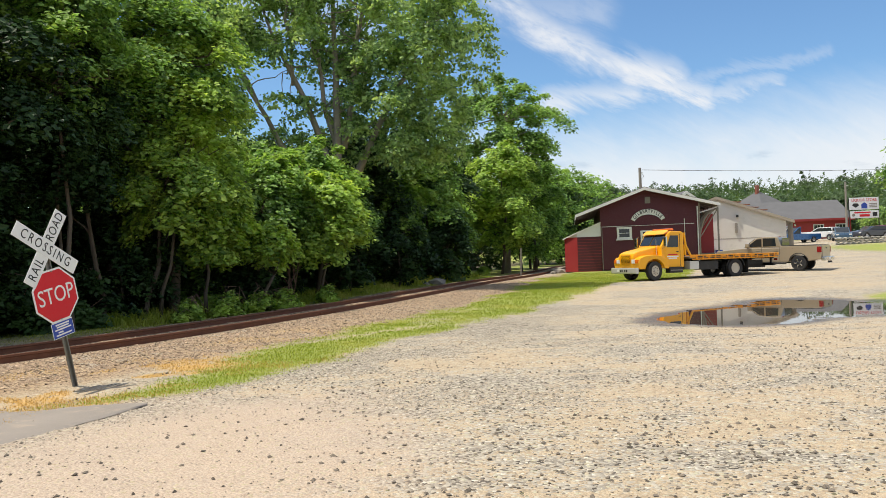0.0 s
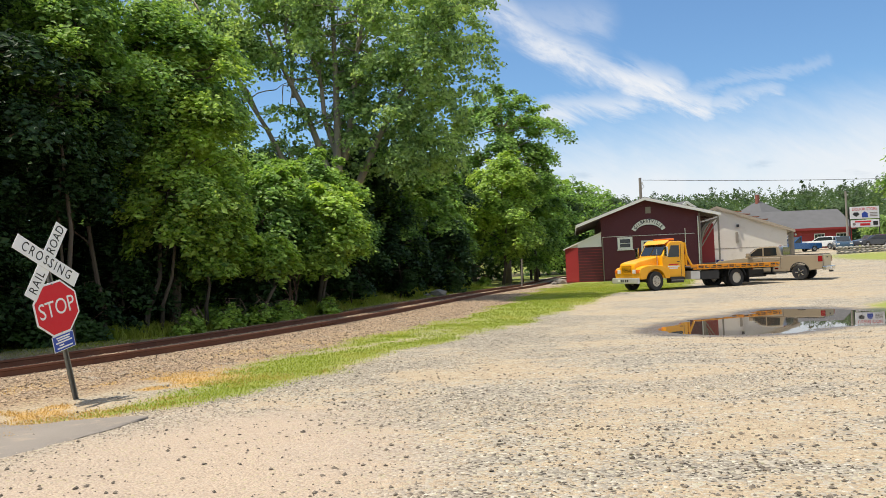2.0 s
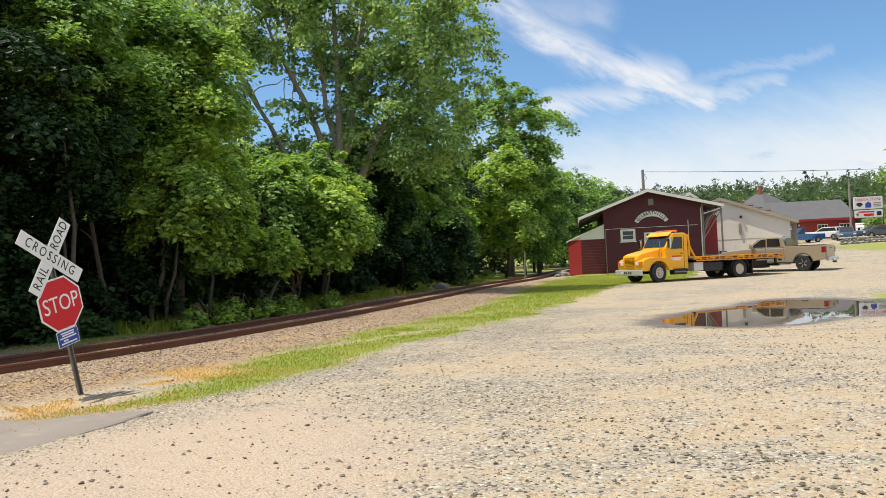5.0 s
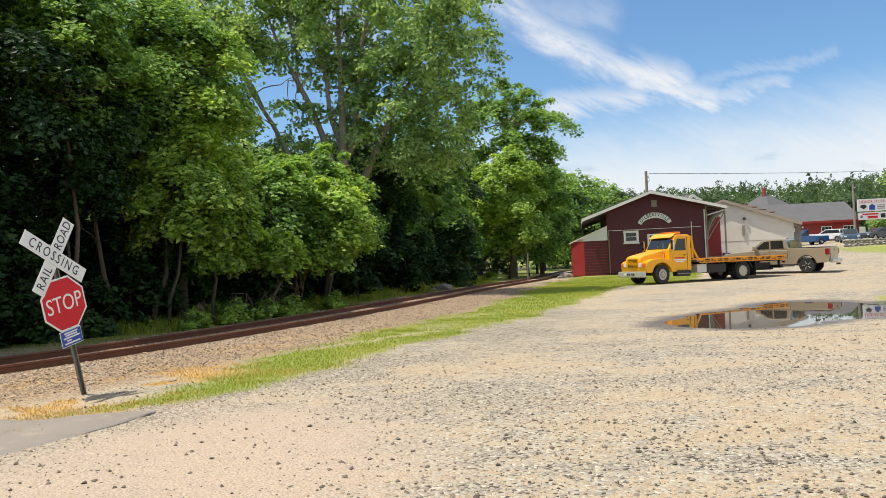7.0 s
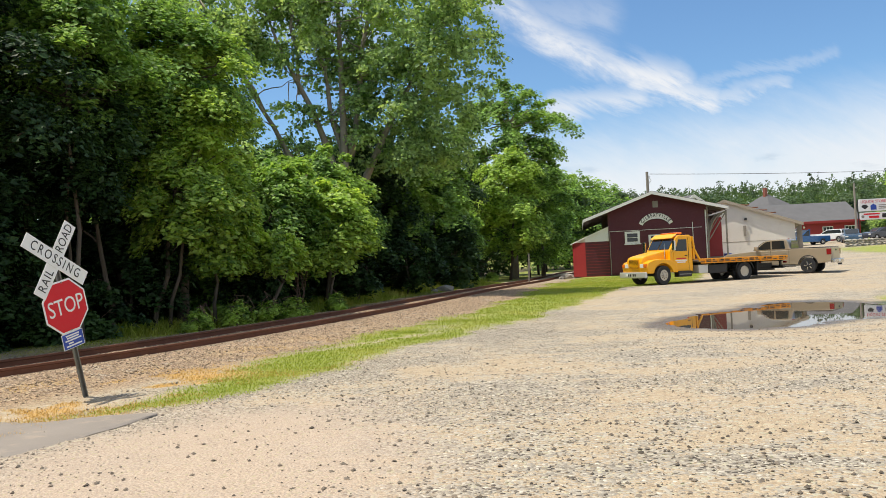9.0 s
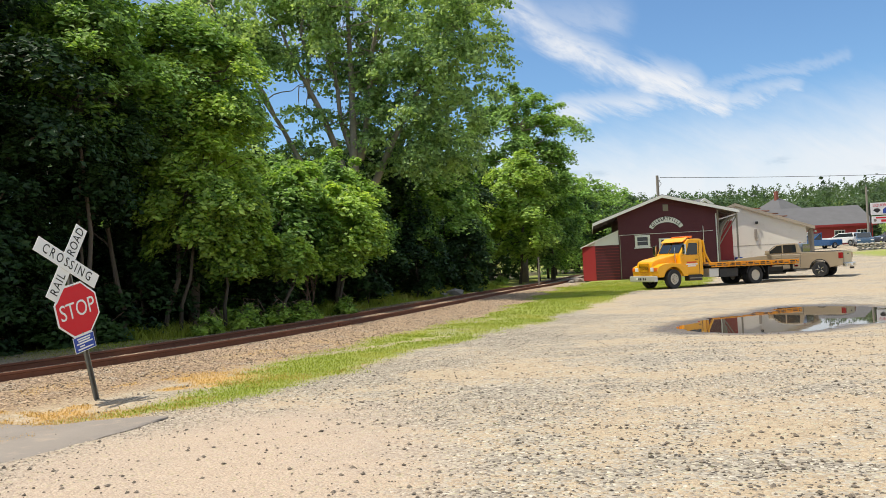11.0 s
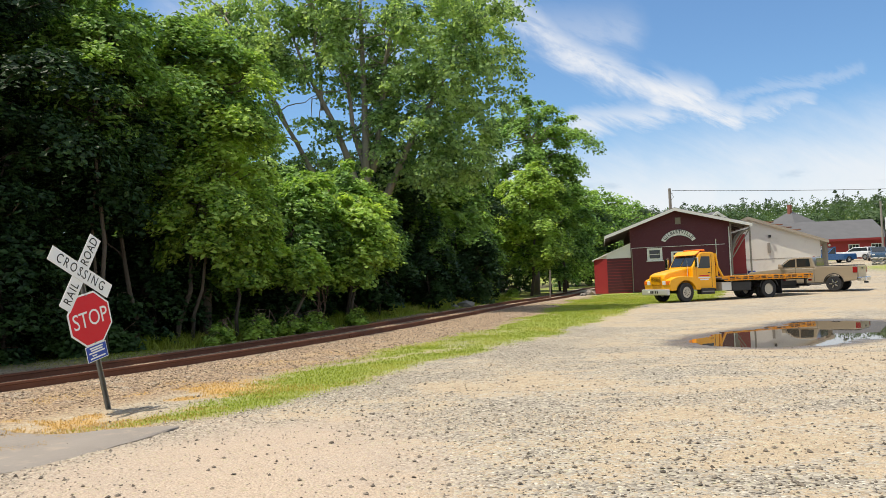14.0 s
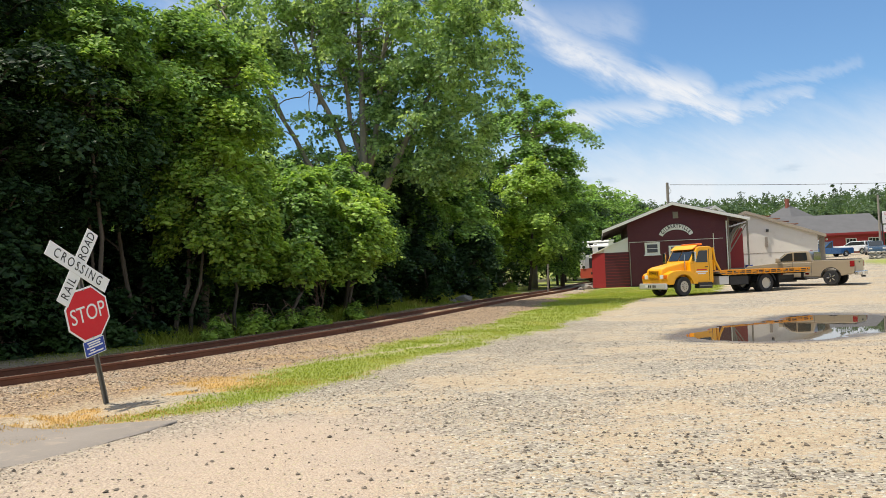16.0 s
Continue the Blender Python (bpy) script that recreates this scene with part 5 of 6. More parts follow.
parked_car("car", 52.0, 96.5, 190, PAINT_RED, "dark red car parked beside the sign", 1.45)
parked_car("car", 58.0, 104.0, 160, PAINT_WHITE, "white van parked beyond the sign", 1.8, 4.8)
parked_car("car", 36.0, 93.0, 185, PAINT_WHITE, "white car parked behind the warehouse", 1.5)


def bough_leaves(base, way, reach, count, size, rng, droop=0.35, spread=0.5, thick=0.055, lift=0.75):
    """Leaves on flat, fanning boughs that arch outwards and hang at the tips: verts and triangles.
    base, way: n x 3; reach: n. The leaves lie mostly face up, so that each bough shades the one below."""
    base, way, reach = np.asarray(base, float), np.asarray(way, float), np.asarray(reach, float)
    pick = rng.choice(len(base), count, p=reach**2 / (reach**2).sum())
    twigs = rng.normal(size=(len(base), 6)) * spread
    ang = twigs[pick, rng.randint(0, 6, count)] + rng.normal(size=count) * 0.07
    w = way[pick]
    d = np.stack([w[:, 0] * np.cos(ang) - w[:, 1] * np.sin(ang), w[:, 0] * np.sin(ang) + w[:, 1] * np.cos(ang), w[:, 2]], 1)
    u = rng.rand(count) ** 0.65
    L = reach[pick] * (0.7 + 0.3 * np.cos(ang))
    pos = base[pick] + d * (u * L)[:, None]
    pos[:, 2] += L * (0.22 * np.sin(math.pi * np.minimum(u, 1)) - droop * u**2)
    pos += rng.normal(size=(count, 3)) * np.array([1, 1, 0.9]) * (thick * reach[pick] * (0.5 + 0.7 * u) + 0.3 * size)[:, None]
    n = np.array([0, 0, lift]) + d * (0.15 + 0.55 * u)[:, None] + rng.normal(size=(count, 3)) * 0.36
    n /= np.linalg.norm(n, axis=1)[:, None]
    side = np.stack([-d[:, 1], d[:, 0], np.zeros(count)], 1) * np.where(rng.rand(count) < 0.5, 1.0, -1.0)[:, None]
    a = side * 0.8 + d * 0.7 + rng.normal(size=(count, 3)) * 0.35
    a -= n * (a * n).sum(1)[:, None]
    a /= np.linalg.norm(a, axis=1)[:, None] + 1e-9
    b = np.cross(n, a)
    ln = size * (0.6 + 0.8 * rng.rand(count))[:, None]
    wd = ln * 0.36
    fold = n * wd * 0.35
    v = np.stack([pos - a * ln * 0.5, pos + b * wd + fold, pos + a * ln * 0.55, pos - b * wd + fold], 1).reshape(-1, 3)
    k = np.arange(count)[:, None] * 4
    return v, np.concatenate([k + [0, 1, 2], k + [0, 2, 3]], 1).reshape(-1, 3)


def bough_tree(name, x, y, base, top, width, boughs, leaves, size, mat, label, bark=BARK, trunk=0.2, group="", seed=1, lean=(0, 0), reach=0.62, droop=0.35, spread=0.5, shape="round", category="tree"):
    """A tree whose crown is made of separate layered boughs round a forked stem."""
    rng = np.random.RandomState(seed)
    t = thing(name, pose(x, y, h1(x, y) - 0.05), label, category, group)
    H = top - base
    bm = bmesh.new()
    stem = branch(bm, (0, 0, 0), (lean[0] * 0.85, lean[1] * 0.85, base + 0.85 * H), trunk, trunk * 0.2, 0.5, rng, 8)
    starts, ways, lens = [], [], []
    for i in range(boughs):
        f = (i + rng.rand()) / boughs
        prof = {"round": math.sin(math.pi * (0.10 + 0.85 * f)) ** 0.7, "tall": 0.35 + 0.65 * (1 - f) ** 0.6, "vase": 0.45 + 0.55 * f ** 0.5}[shape]
        a = i * 2.399 + rng.normal() * 0.5
        w = np.array([math.cos(a), math.sin(a), 0.12 + 0.45 * f + 0.2 * rng.normal()])
        w /= np.linalg.norm(w)
        L = width * prof * reach * (0.55 + 0.8 * rng.rand())
        q = max(width * prof * (0.6 + 0.7 * rng.rand()) - L, 0.05)
        ax = np.array([lean[0], lean[1], 0]) * (base + f * H) / top
        p = ax + np.array([w[0] * q, w[1] * q, base + f * H * (1.0 - 0.06 * rng.rand())])
        starts.append(p), ways.append(w), lens.append(L)
        if i % 2 == 0:
            at = stem[int(np.clip(round(6 * (p[2] - 0.3 * q) / (base + 0.85 * H)), 1, 5))]
            branch(bm, at, p + w * L * 0.6, trunk * 0.3, 0.012, 0.4, rng, 5)
    part("trunk", bm, bark, t, smooth=True)
    v, f = bough_leaves(starts, ways, lens, int(leaves * 0.8), size * 1.25, rng, droop, spread)
    raw_mesh("crown", v, f, mat, t)
    return t


def build_woods():
    g = "trees along the railway"
    # near trees beside the crossing, shade put into their leaf colour
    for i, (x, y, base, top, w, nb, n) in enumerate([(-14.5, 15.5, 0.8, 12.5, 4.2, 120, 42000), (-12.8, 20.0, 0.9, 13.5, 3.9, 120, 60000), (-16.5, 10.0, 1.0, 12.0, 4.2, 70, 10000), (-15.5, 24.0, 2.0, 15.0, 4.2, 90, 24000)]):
        bough_tree("deciduous_tree", x, y, base, top, w, nb, n, 0.13, LEAF_SHADED, "dense deciduous tree beside the rails with shade-darkened leaves", trunk=0.24, group=g, seed=20 + i, reach=0.5)
    # sunlit trees that lean out over the rails; leaf colour holds some sun
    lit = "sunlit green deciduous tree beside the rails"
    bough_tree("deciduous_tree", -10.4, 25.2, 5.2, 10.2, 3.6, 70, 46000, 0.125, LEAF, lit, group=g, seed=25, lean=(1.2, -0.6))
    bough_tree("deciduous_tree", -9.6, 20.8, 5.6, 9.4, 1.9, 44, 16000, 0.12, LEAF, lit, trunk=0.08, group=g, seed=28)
    bough_tree("deciduous_tree", -8.6, 25.6, 5.6, 9.4, 2.6, 50, 30000, 0.125, LEAF_SUNLIT, lit, group=g, seed=27, lean=(0.5, -0.5))
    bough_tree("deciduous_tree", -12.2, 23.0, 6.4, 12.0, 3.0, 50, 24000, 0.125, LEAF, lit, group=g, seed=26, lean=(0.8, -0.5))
    # the depth of the woods; unseen ones at left added to block light
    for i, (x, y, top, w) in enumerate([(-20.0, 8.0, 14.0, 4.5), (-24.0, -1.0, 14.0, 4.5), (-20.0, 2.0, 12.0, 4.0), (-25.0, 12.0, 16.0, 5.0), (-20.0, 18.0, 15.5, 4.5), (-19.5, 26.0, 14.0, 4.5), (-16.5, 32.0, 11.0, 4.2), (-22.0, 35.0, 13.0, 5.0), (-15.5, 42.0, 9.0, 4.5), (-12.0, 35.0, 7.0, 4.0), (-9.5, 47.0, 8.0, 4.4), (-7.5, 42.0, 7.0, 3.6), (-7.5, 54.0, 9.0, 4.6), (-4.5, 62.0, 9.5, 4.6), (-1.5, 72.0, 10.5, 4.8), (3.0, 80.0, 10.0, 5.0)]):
        tree("deciduous_tree", x, y, 0.3, top, w, "round", 9000, 0.34, LEAF_SHADED, label="deciduous tree deep in the woods, leaves coloured for shade", clumps=70, trunk=0.22, lumps=0.25, group=g, seed=120 + i, skirt=0.0, limbs=5)
    # middle row: crowns held above a dark hollow
    rows = [(-9.6, 29.5, 2.6, 7.4, 2.9, LEAF, 34000), (-7.4, 32.5, 2.4, 6.4, 2.7, LEAF, 30000), (-5.6, 35.5, 2.6, 6.8, 2.6, LEAF, 26000), (-10.5, 37.0, 3.0, 8.4, 3.2, LEAF_PALE, 16000),
            (-5.0, 43.4, 3.0, 9.0, 3.0, LEAF_SHADED, 20000), (-2.6, 45.0, 2.6, 8.6, 2.6, LEAF, 22000), (-3.6, 50.2, 3.0, 10.0, 3.2, LEAF_SHADED, 18000), (-1.0, 52.5, 2.8, 9.0, 2.9, LEAF, 24000), (-0.6, 60.5, 3.0, 9.6, 3.4, LEAF_SHADED, 18000),
            (4.6, 63.5, 3.0, 10.4, 3.6, LEAF_SUNLIT, 34000), (6.8, 70.5, 2.8, 10.2, 3.4, LEAF, 24000), (8.6, 80.0, 2.0, 10.2, 3.6, LEAF, 18000), (10.8, 92.0, 1.6, 10.4, 3.8, LEAF, 14000)]
    for i, (x, y, base, top, w, mat, n) in enumerate(rows):
        bough_tree("deciduous_tree", x, y, base - 0.9, top, w, 46, n, 0.12 + 0.0012 * y, mat, "leafy green deciduous tree in the trackside woods", trunk=0.13, group=g, seed=40 + i, lean=(0.4, -0.4), droop=0.55)
    for i, (x, y, top, w, mat, n) in enumerate([(2.0, 84.0, 11.0, 4.5, LEAF_SHADED, 10000), (13.0, 101.0, 12.8, 5.0, LEAF, 14000), (17.5, 110.0, 13.0, 5.0, LEAF, 14000), (22.5, 119.0, 12.4, 5.0, LEAF, 12000), (28.0, 130.0, 11.5, 5.5, LEAF_FAR, 12000)]):
        bough_tree("deciduous_tree", x, y, 0.6, top, w, 70, n, 0.15 + 0.0014 * y, mat, "leafy green tree beyond the bend of the rails", trunk=0.25, group=g, seed=70 + i)
    # tall tree with an open crown
    bough_tree("maple_tree", 5.3, 67.0, 8.6, 16.2, 4.7, 64, 26000, 0.2, LEAF, "tall round-crowned green tree above the woods", BARK_PALE, 0.28, seed=71, reach=0.5)
    bough_tree("maple_tree", 8.4, 74.0, 3.4, 11.4, 3.0, 50, 18000, 0.2, LEAF, "broad green tree behind the depot siding", BARK, 0.22, seed=72)


build_woods()


def build_cottonwood():
    """The tallest tree: several slanting bare stems that carry an open, ragged crown."""
    x, y = -5.0, 39.0
    rng = np.random.RandomState(5)
    t = thing("cottonwood_tree", pose(x, y, h1(x, y) - 0.05), "tall open-crowned cottonwood with slanting pale stems", "tree")
    bm = bmesh.new()
    stems = [((0.2, 0.3, 0), (0.1, 0.0, 17.0), 0.30), ((0.1, 0.2, 4.5), (-3.4, 0.4, 14.0), 0.22), ((-0.3, 0.5, 3.0), (-5.0, 0.6, 11.6), 0.22), ((0.6, 0.2, 5.0), (5.2, -0.3, 13.8), 0.2), ((0.15, 0.25, 6.0), (-1.3, 0.3, 14.8), 0.15), ((0.4, 0.0, 7.0), (2.2, -0.4, 17.0), 0.17), ((-3.85, 0.57, 9.5), (-6.6, -0.2, 15.0), 0.10), ((-2.0, 0.32, 10.2), (-2.4, 0.2, 16.5), 0.10)]
    starts, ways, lens = [], [], []

    def spray(p, w, reach):
        w = np.asarray(w, float)
        starts.append(np.asarray(p, float)), ways.append(w / (np.linalg.norm(w) + 1e-9)), lens.append(reach)

    for a, b, r in stems:
        pts = branch(bm, a, b, r, 0.05, 0.35, rng, 8)
        for p in pts[2:]:
            for _ in range(7):
                e = p + Vector(rng.normal(size=3) * np.array([1.3, 1.1, 0.9]))
                hole = -5.4 < e.x < -0.4 and 5.0 < e.z < 11.2 or -3.6 < e.x < -1.2 and 11.6 < e.z < 14.0
                if e.z < 6.5 or (hole and rng.rand() < 0.82) or (e.y < 0 and abs(e.x - 0.1) < 0.5):
                    continue
                branch(bm, p, e, 0.04, 0.012, 0.3, rng, 4)
                for _ in range(3):
                    spray(e, rng.normal(size=3) * np.array([1, 1, 0.6]), 0.55 + 0.5 * rng.rand())
    # the full side of the crown, hanging low over the bushes
    for _ in range(300):
        a, q = rng.rand() * 6.283, 3.0 * rng.rand() ** 0.5
        z = 6.4 + 10.0 * rng.rand()
        wide = 0.62 + 0.45 * float(smooth01(7.0, 12.0, z))
        c = np.array([4.0 + 1.15 * wide * q * math.cos(a), wide * q * math.sin(a), z])
        spray(c, np.array([math.cos(a), math.sin(a), 0.1]) + rng.normal(size=3) * 0.4, 0.6 + 0.5 * rng.rand())
    for _ in range(90):
        spray((-9.0 + 8.0 * rng.rand(), rng.normal() * 1.2, 13.4 + 3.0 * rng.rand()), rng.normal(size=3), 0.6 + 0.5 * rng.rand())
    for _ in range(60):
        spray((-9.0 + 3.0 * rng.rand(), rng.normal() * 1.2, 8.4 + 4.0 * rng.rand()), rng.normal(size=3), 0.5 + 0.5 * rng.rand())
    part("trunk", bm, BARK_PALE, t, smooth=True)
    v, f = bough_leaves(starts, ways, lens, 62000, 0.20, rng, 0.6, 0.8, 0.09, 0.3)
    raw_mesh("crown", v, f, LEAF_PALE, t)


build_cottonwood()


def build_hills():
    rng = np.random.RandomState(9)
    cs, rs = [], []
    for _ in range(2300):
        a = math.radians(35 + 75 * rng.rand())
        r = 230 + 300 * rng.rand()
        x, y = r * math.cos(a), r * math.sin(a)
        cs.append((x, y, h1(x, y) + 3.2 + 1.8 * rng.rand())), rs.append(5.0 + 2.5 * rng.rand())
    v, f = leaf_cloud(cs, rs, 190000, 1.0, 0.95, rng=rng)
    tagged(raw_mesh("hillside_woods", v, f, LEAF_FAR), "far hillside covered with mixed green woods", "woods", kind="stuff")
    cs, rs = [], []
    for _ in range(110):
        a = math.radians(38 + 52 * rng.rand())
        r = 300 + 210 * rng.rand()
        x, y = r * math.cos(a), r * math.sin(a)
        for k in range(6):
            cs.append((x, y, h1(x, y) + 3 + 2.0 * k)), rs.append(3.4 - 0.5 * k)
    v, f = leaf_cloud(cs, rs, 50000, 0.75, 0.9, rng=rng)
    tagged(raw_mesh("pine_woods", v, f, NEEDLE_FAR), "dark green pines standing out on the far hill", "woods", kind="stuff")


build_hills()


def build_thicket():
    """Bushes and weeds along the edge of the woods, and the tree by the store."""
    rng = random.Random(31)
    k = 0
    for i in range(len(LINE)):
        x, y = LINE[i]
        if not 13 < y < 66 or i % 4:
            continue
        off = -(5.2 + rng.random() * 1.6 + (3.0 if y > 35 else 0))
        bx, by = x + TANGENT[i, 1] * off, y - TANGENT[i, 0] * off
        big = rng.random()
        top = 0.6 + 1.7 * big**1.5
        # bushes at the near, dark end all take the shade-coloured leaves
        mat = rng.choice([LEAF, LEAF_SHADED, LEAF_SHADED, LEAF_SHADED]) if by > 26 else LEAF_SHADED
        bough_tree("bush", bx, by, 0.1, top, 0.8 + 0.8 * big, 22, int(1600 + 3600 * big), 0.11 + 0.0012 * by, mat, "leafy green bush at the edge of the woods", DEADWOOD, 0.03, "bushes along the railway", 200 + k, shape="tall", category="bush")
        k += 1
    # shrubs that close the hollow under the crowns, their leaves darkened as shade
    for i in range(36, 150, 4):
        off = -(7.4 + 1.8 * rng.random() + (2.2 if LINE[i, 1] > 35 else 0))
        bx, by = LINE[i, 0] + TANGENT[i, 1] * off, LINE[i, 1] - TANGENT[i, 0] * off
        bough_tree("shrub", bx, by, 0.2, 2.6 + 1.6 * rng.random(), 1.5 + 0.5 * rng.random(), 30, 5200, 0.15, LEAF_SHADED, "shrub under the trees with shade-darkened leaves", DEADWOOD, 0.03, "shrubs under the trees", 500 + i, category="bush")
    # low scrub, its colour brightened as where the sun reaches the ground
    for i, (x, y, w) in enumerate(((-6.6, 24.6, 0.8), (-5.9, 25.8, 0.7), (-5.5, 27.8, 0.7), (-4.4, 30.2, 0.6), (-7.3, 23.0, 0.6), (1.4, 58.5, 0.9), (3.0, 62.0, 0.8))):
        bough_tree("bush", x, y, 0.05, 0.4 + 0.35 * w, w * 0.8, 20, 2000, 0.11, LEAF_SUNLIT, "low sunlit-green scrub beside the rails", DEADWOOD, 0.02, "bushes along the railway", 260 + i, shape="tall", category="bush")
    # vine-hung masses with sun put into the leaf colour; dark ones hold shade
    for x, y, base, top, w, n, mat, lean in ((-8.6, 24.4, 2.6, 5.9, 1.9, 26000, LEAF_SUNLIT, (1.3, -0.6)), (-7.5, 25.4, 1.7, 4.0, 1.3, 12000, LEAF_SUNLIT, (0.6, -0.3)), (-6.6, 30.2, 2.2, 5.6, 1.7, 14000, LEAF, (0.3, -0.4)), (-4.9, 31.4, 1.7, 5.0, 1.7, 20000, LEAF_SUNLIT, (0.5, -0.4)), (-10.4, 22.0, 3.4, 7.4, 2.0, 14000, LEAF_SHADED, (0.4, -0.4)), (-9.9, 24.6, 0.6, 4.6, 1.8, 12000, LEAF_SHADED, (0, 0)), (-11.6, 19.4, 0.6, 5.0, 2.0, 14000, LEAF_SHADED, (0, 0)), (-6.0, 26.6, 1.6, 2.9, 0.9, 6000, LEAF_SUNLIT, (0.4, -0.3)), (-3.2, 46.0, 1.8, 6.0, 1.6, 9000, LEAF, (0.3, -0.3)), (0.6, 55.0, 1.6, 5.2, 1.7, 9000, LEAF, (0.3, -0.3)), (-4.3, 36.6, 0.3, 4.8, 1.7, 9000, LEAF_SHADED, (0, 0)), (-2.4, 42.5, 0.3, 4.4, 1.8, 9000, LEAF_SHADED, (0, 0)), (0.4, 50.5, 0.3, 4.6, 1.8, 9000, LEAF_SHADED, (0, 0)), (-6.9, 28.6, 0.3, 3.6, 1.4, 9000, LEAF_SHADED, (0, 0))):
        bough_tree("small_tree", x, y, base, top, w, 44, n, 0.11 + 0.0012 * y, mat, "vine-hung sunlit-green small tree at the woods edge" if mat != LEAF_SHADED else "shaded dark green small tree at the woods edge", BARK, 0.07, "trees along the railway", 300 + int(10 * y), lean, 0.7, 0.6, 0.45)
    # a dead, brown tangle of twigs
    rng2 = np.random.RandomState(8)
    t = thing("dead_shrub", pose(-5.9, 31.0, h1(-5.9, 31.0)), "dead brown tangle of bare twigs in the woods edge", "shrub")
    bm = bmesh.new()
    for _ in range(120):
        a = Vector((0.3, -0.2, 3.2)) + Vector(rng2.normal(size=3) * np.array([0.45, 0.4, 0.7]))
        branch(bm, a, a + Vector(rng2.normal(size=3) * np.array([0.4, 0.4, 0.5])) + Vector((0, 0, -0.3)), 0.013, 0.004, 0.2, rng2, 3)
    for _ in range(8):
        branch(bm, (0, 0, 0), Vector((0.3, -0.2, 3.6)) + Vector(rng2.normal(size=3) * 0.5), 0.03, 0.01, 0.5, rng2, 4)
    part("twigs", bm, DEADWOOD, t)
    # bare trunks that show in the dark of the woods
    for i, (x, y, lx, ly) in enumerate(((-9.7, 22.8, -0.6, 0), (-9.0, 24.2, 0.8, 0.3), (-4.6, 41.6, 0.5, 0), (-1.4, 53.0, 0.2, 0), (-0.2, 55.8, -0.3, 0), (-7.2, 28.4, 0.3, 0.2))):
        t = thing("bare_trunk", pose(x, y, h1(x, y) - 0.05), "slender bare trunk in the shade of the woods", "tree trunk", "bare trunks")
        bm = bmesh.new()
        p = branch(bm, (0, 0, 0), (lx, ly, 4.6), 0.09, 0.04, 0.4, np.random.RandomState(i), 7)
        branch(bm, p[3], p[3] + Vector((0.9 if i % 2 else -0.9, -0.2, 1.2)), 0.035, 0.012, 0.3, np.random.RandomState(i + 9), 5)
        part("stem", bm, BARK, t)
    # roadside tree by the store, and round trees before the hill
    bough_tree("roadside_tree", 29.0, 47.5, 3.4, 8.6, 2.9, 40, 11000, 0.17, LEAF, "leafy roadside tree reaching in beside the yard", BARK, 0.2, "", 401)
    tree("roadside_tree", 63.0, 96.0, 1.0, 8.0, 4.2, "round", 9000, 0.45, LEAF_SHADED, BARK, "dark green roadside tree behind the store sign", "tree", 40, 0.25, 0.26, 6, "", 402)
    tree("ornamental_tree", 55.5, 103.0, 0.6, 3.6, 2.0, "round", 3500, 0.3, LEAF_PALE, BARK, "small greyish ornamental tree beside the store", "tree", 25, 0.1, 0.3, 5, "", 403)
    for i, (x, y, top, w) in enumerate(((33, 128, 9.0, 5.5), (40, 132, 9.2, 6), (46, 140, 8.6, 6), (28, 120, 8.6, 4.6), (20, 112, 9.0, 5), (15, 104, 11.0, 5), (64, 150, 8.0, 6.5), (75, 150, 8.5, 7), (54, 160, 8.6, 6), (88, 150, 9, 7))):
        bough_tree("deciduous_tree", x, y, 0.6, top, w, 60, 13000, 0.36, LEAF_FAR, "broad green tree between the buildings and hill", BARK, 0.3, "trees behind the buildings", 410 + i)


build_thicket()


# ---------------------------------------------------------------- puddle and crossing road
def build_puddle():
    m = bpy.data.materials.new("puddle_water")
    m.use_nodes = True
    N = Nodes(m.node_tree)
    b = m.node_tree.nodes["Principled BSDF"]
    b.inputs["Base Color"].default_value = (0.055, 0.045, 0.034, 1)
    b.inputs["Roughness"].default_value = 0.015
    b.inputs["IOR"].default_value = 1.55
    b.inputs["Specular IOR Level"].default_value = 0.8
    N.put(b.inputs["Normal"], N.bump(N.noise(N.scaled(N.coords("Object"), (1.0, 0.5, 1)), 3.0, 2), 0.035, 0.01))
    bm = bmesh.new()
    bm.faces.new([bm.verts.new((9.3 + 5.3 * math.cos(a), 22.5 + 6.6 * math.sin(a), PUDDLE_Z)) for a in (2 * math.pi * k / 48 for k in range(48))])
    tagged(link_mesh("puddle", bm, m), "still muddy rain puddle in the gravel yard", "puddle", kind="structure")


build_puddle()


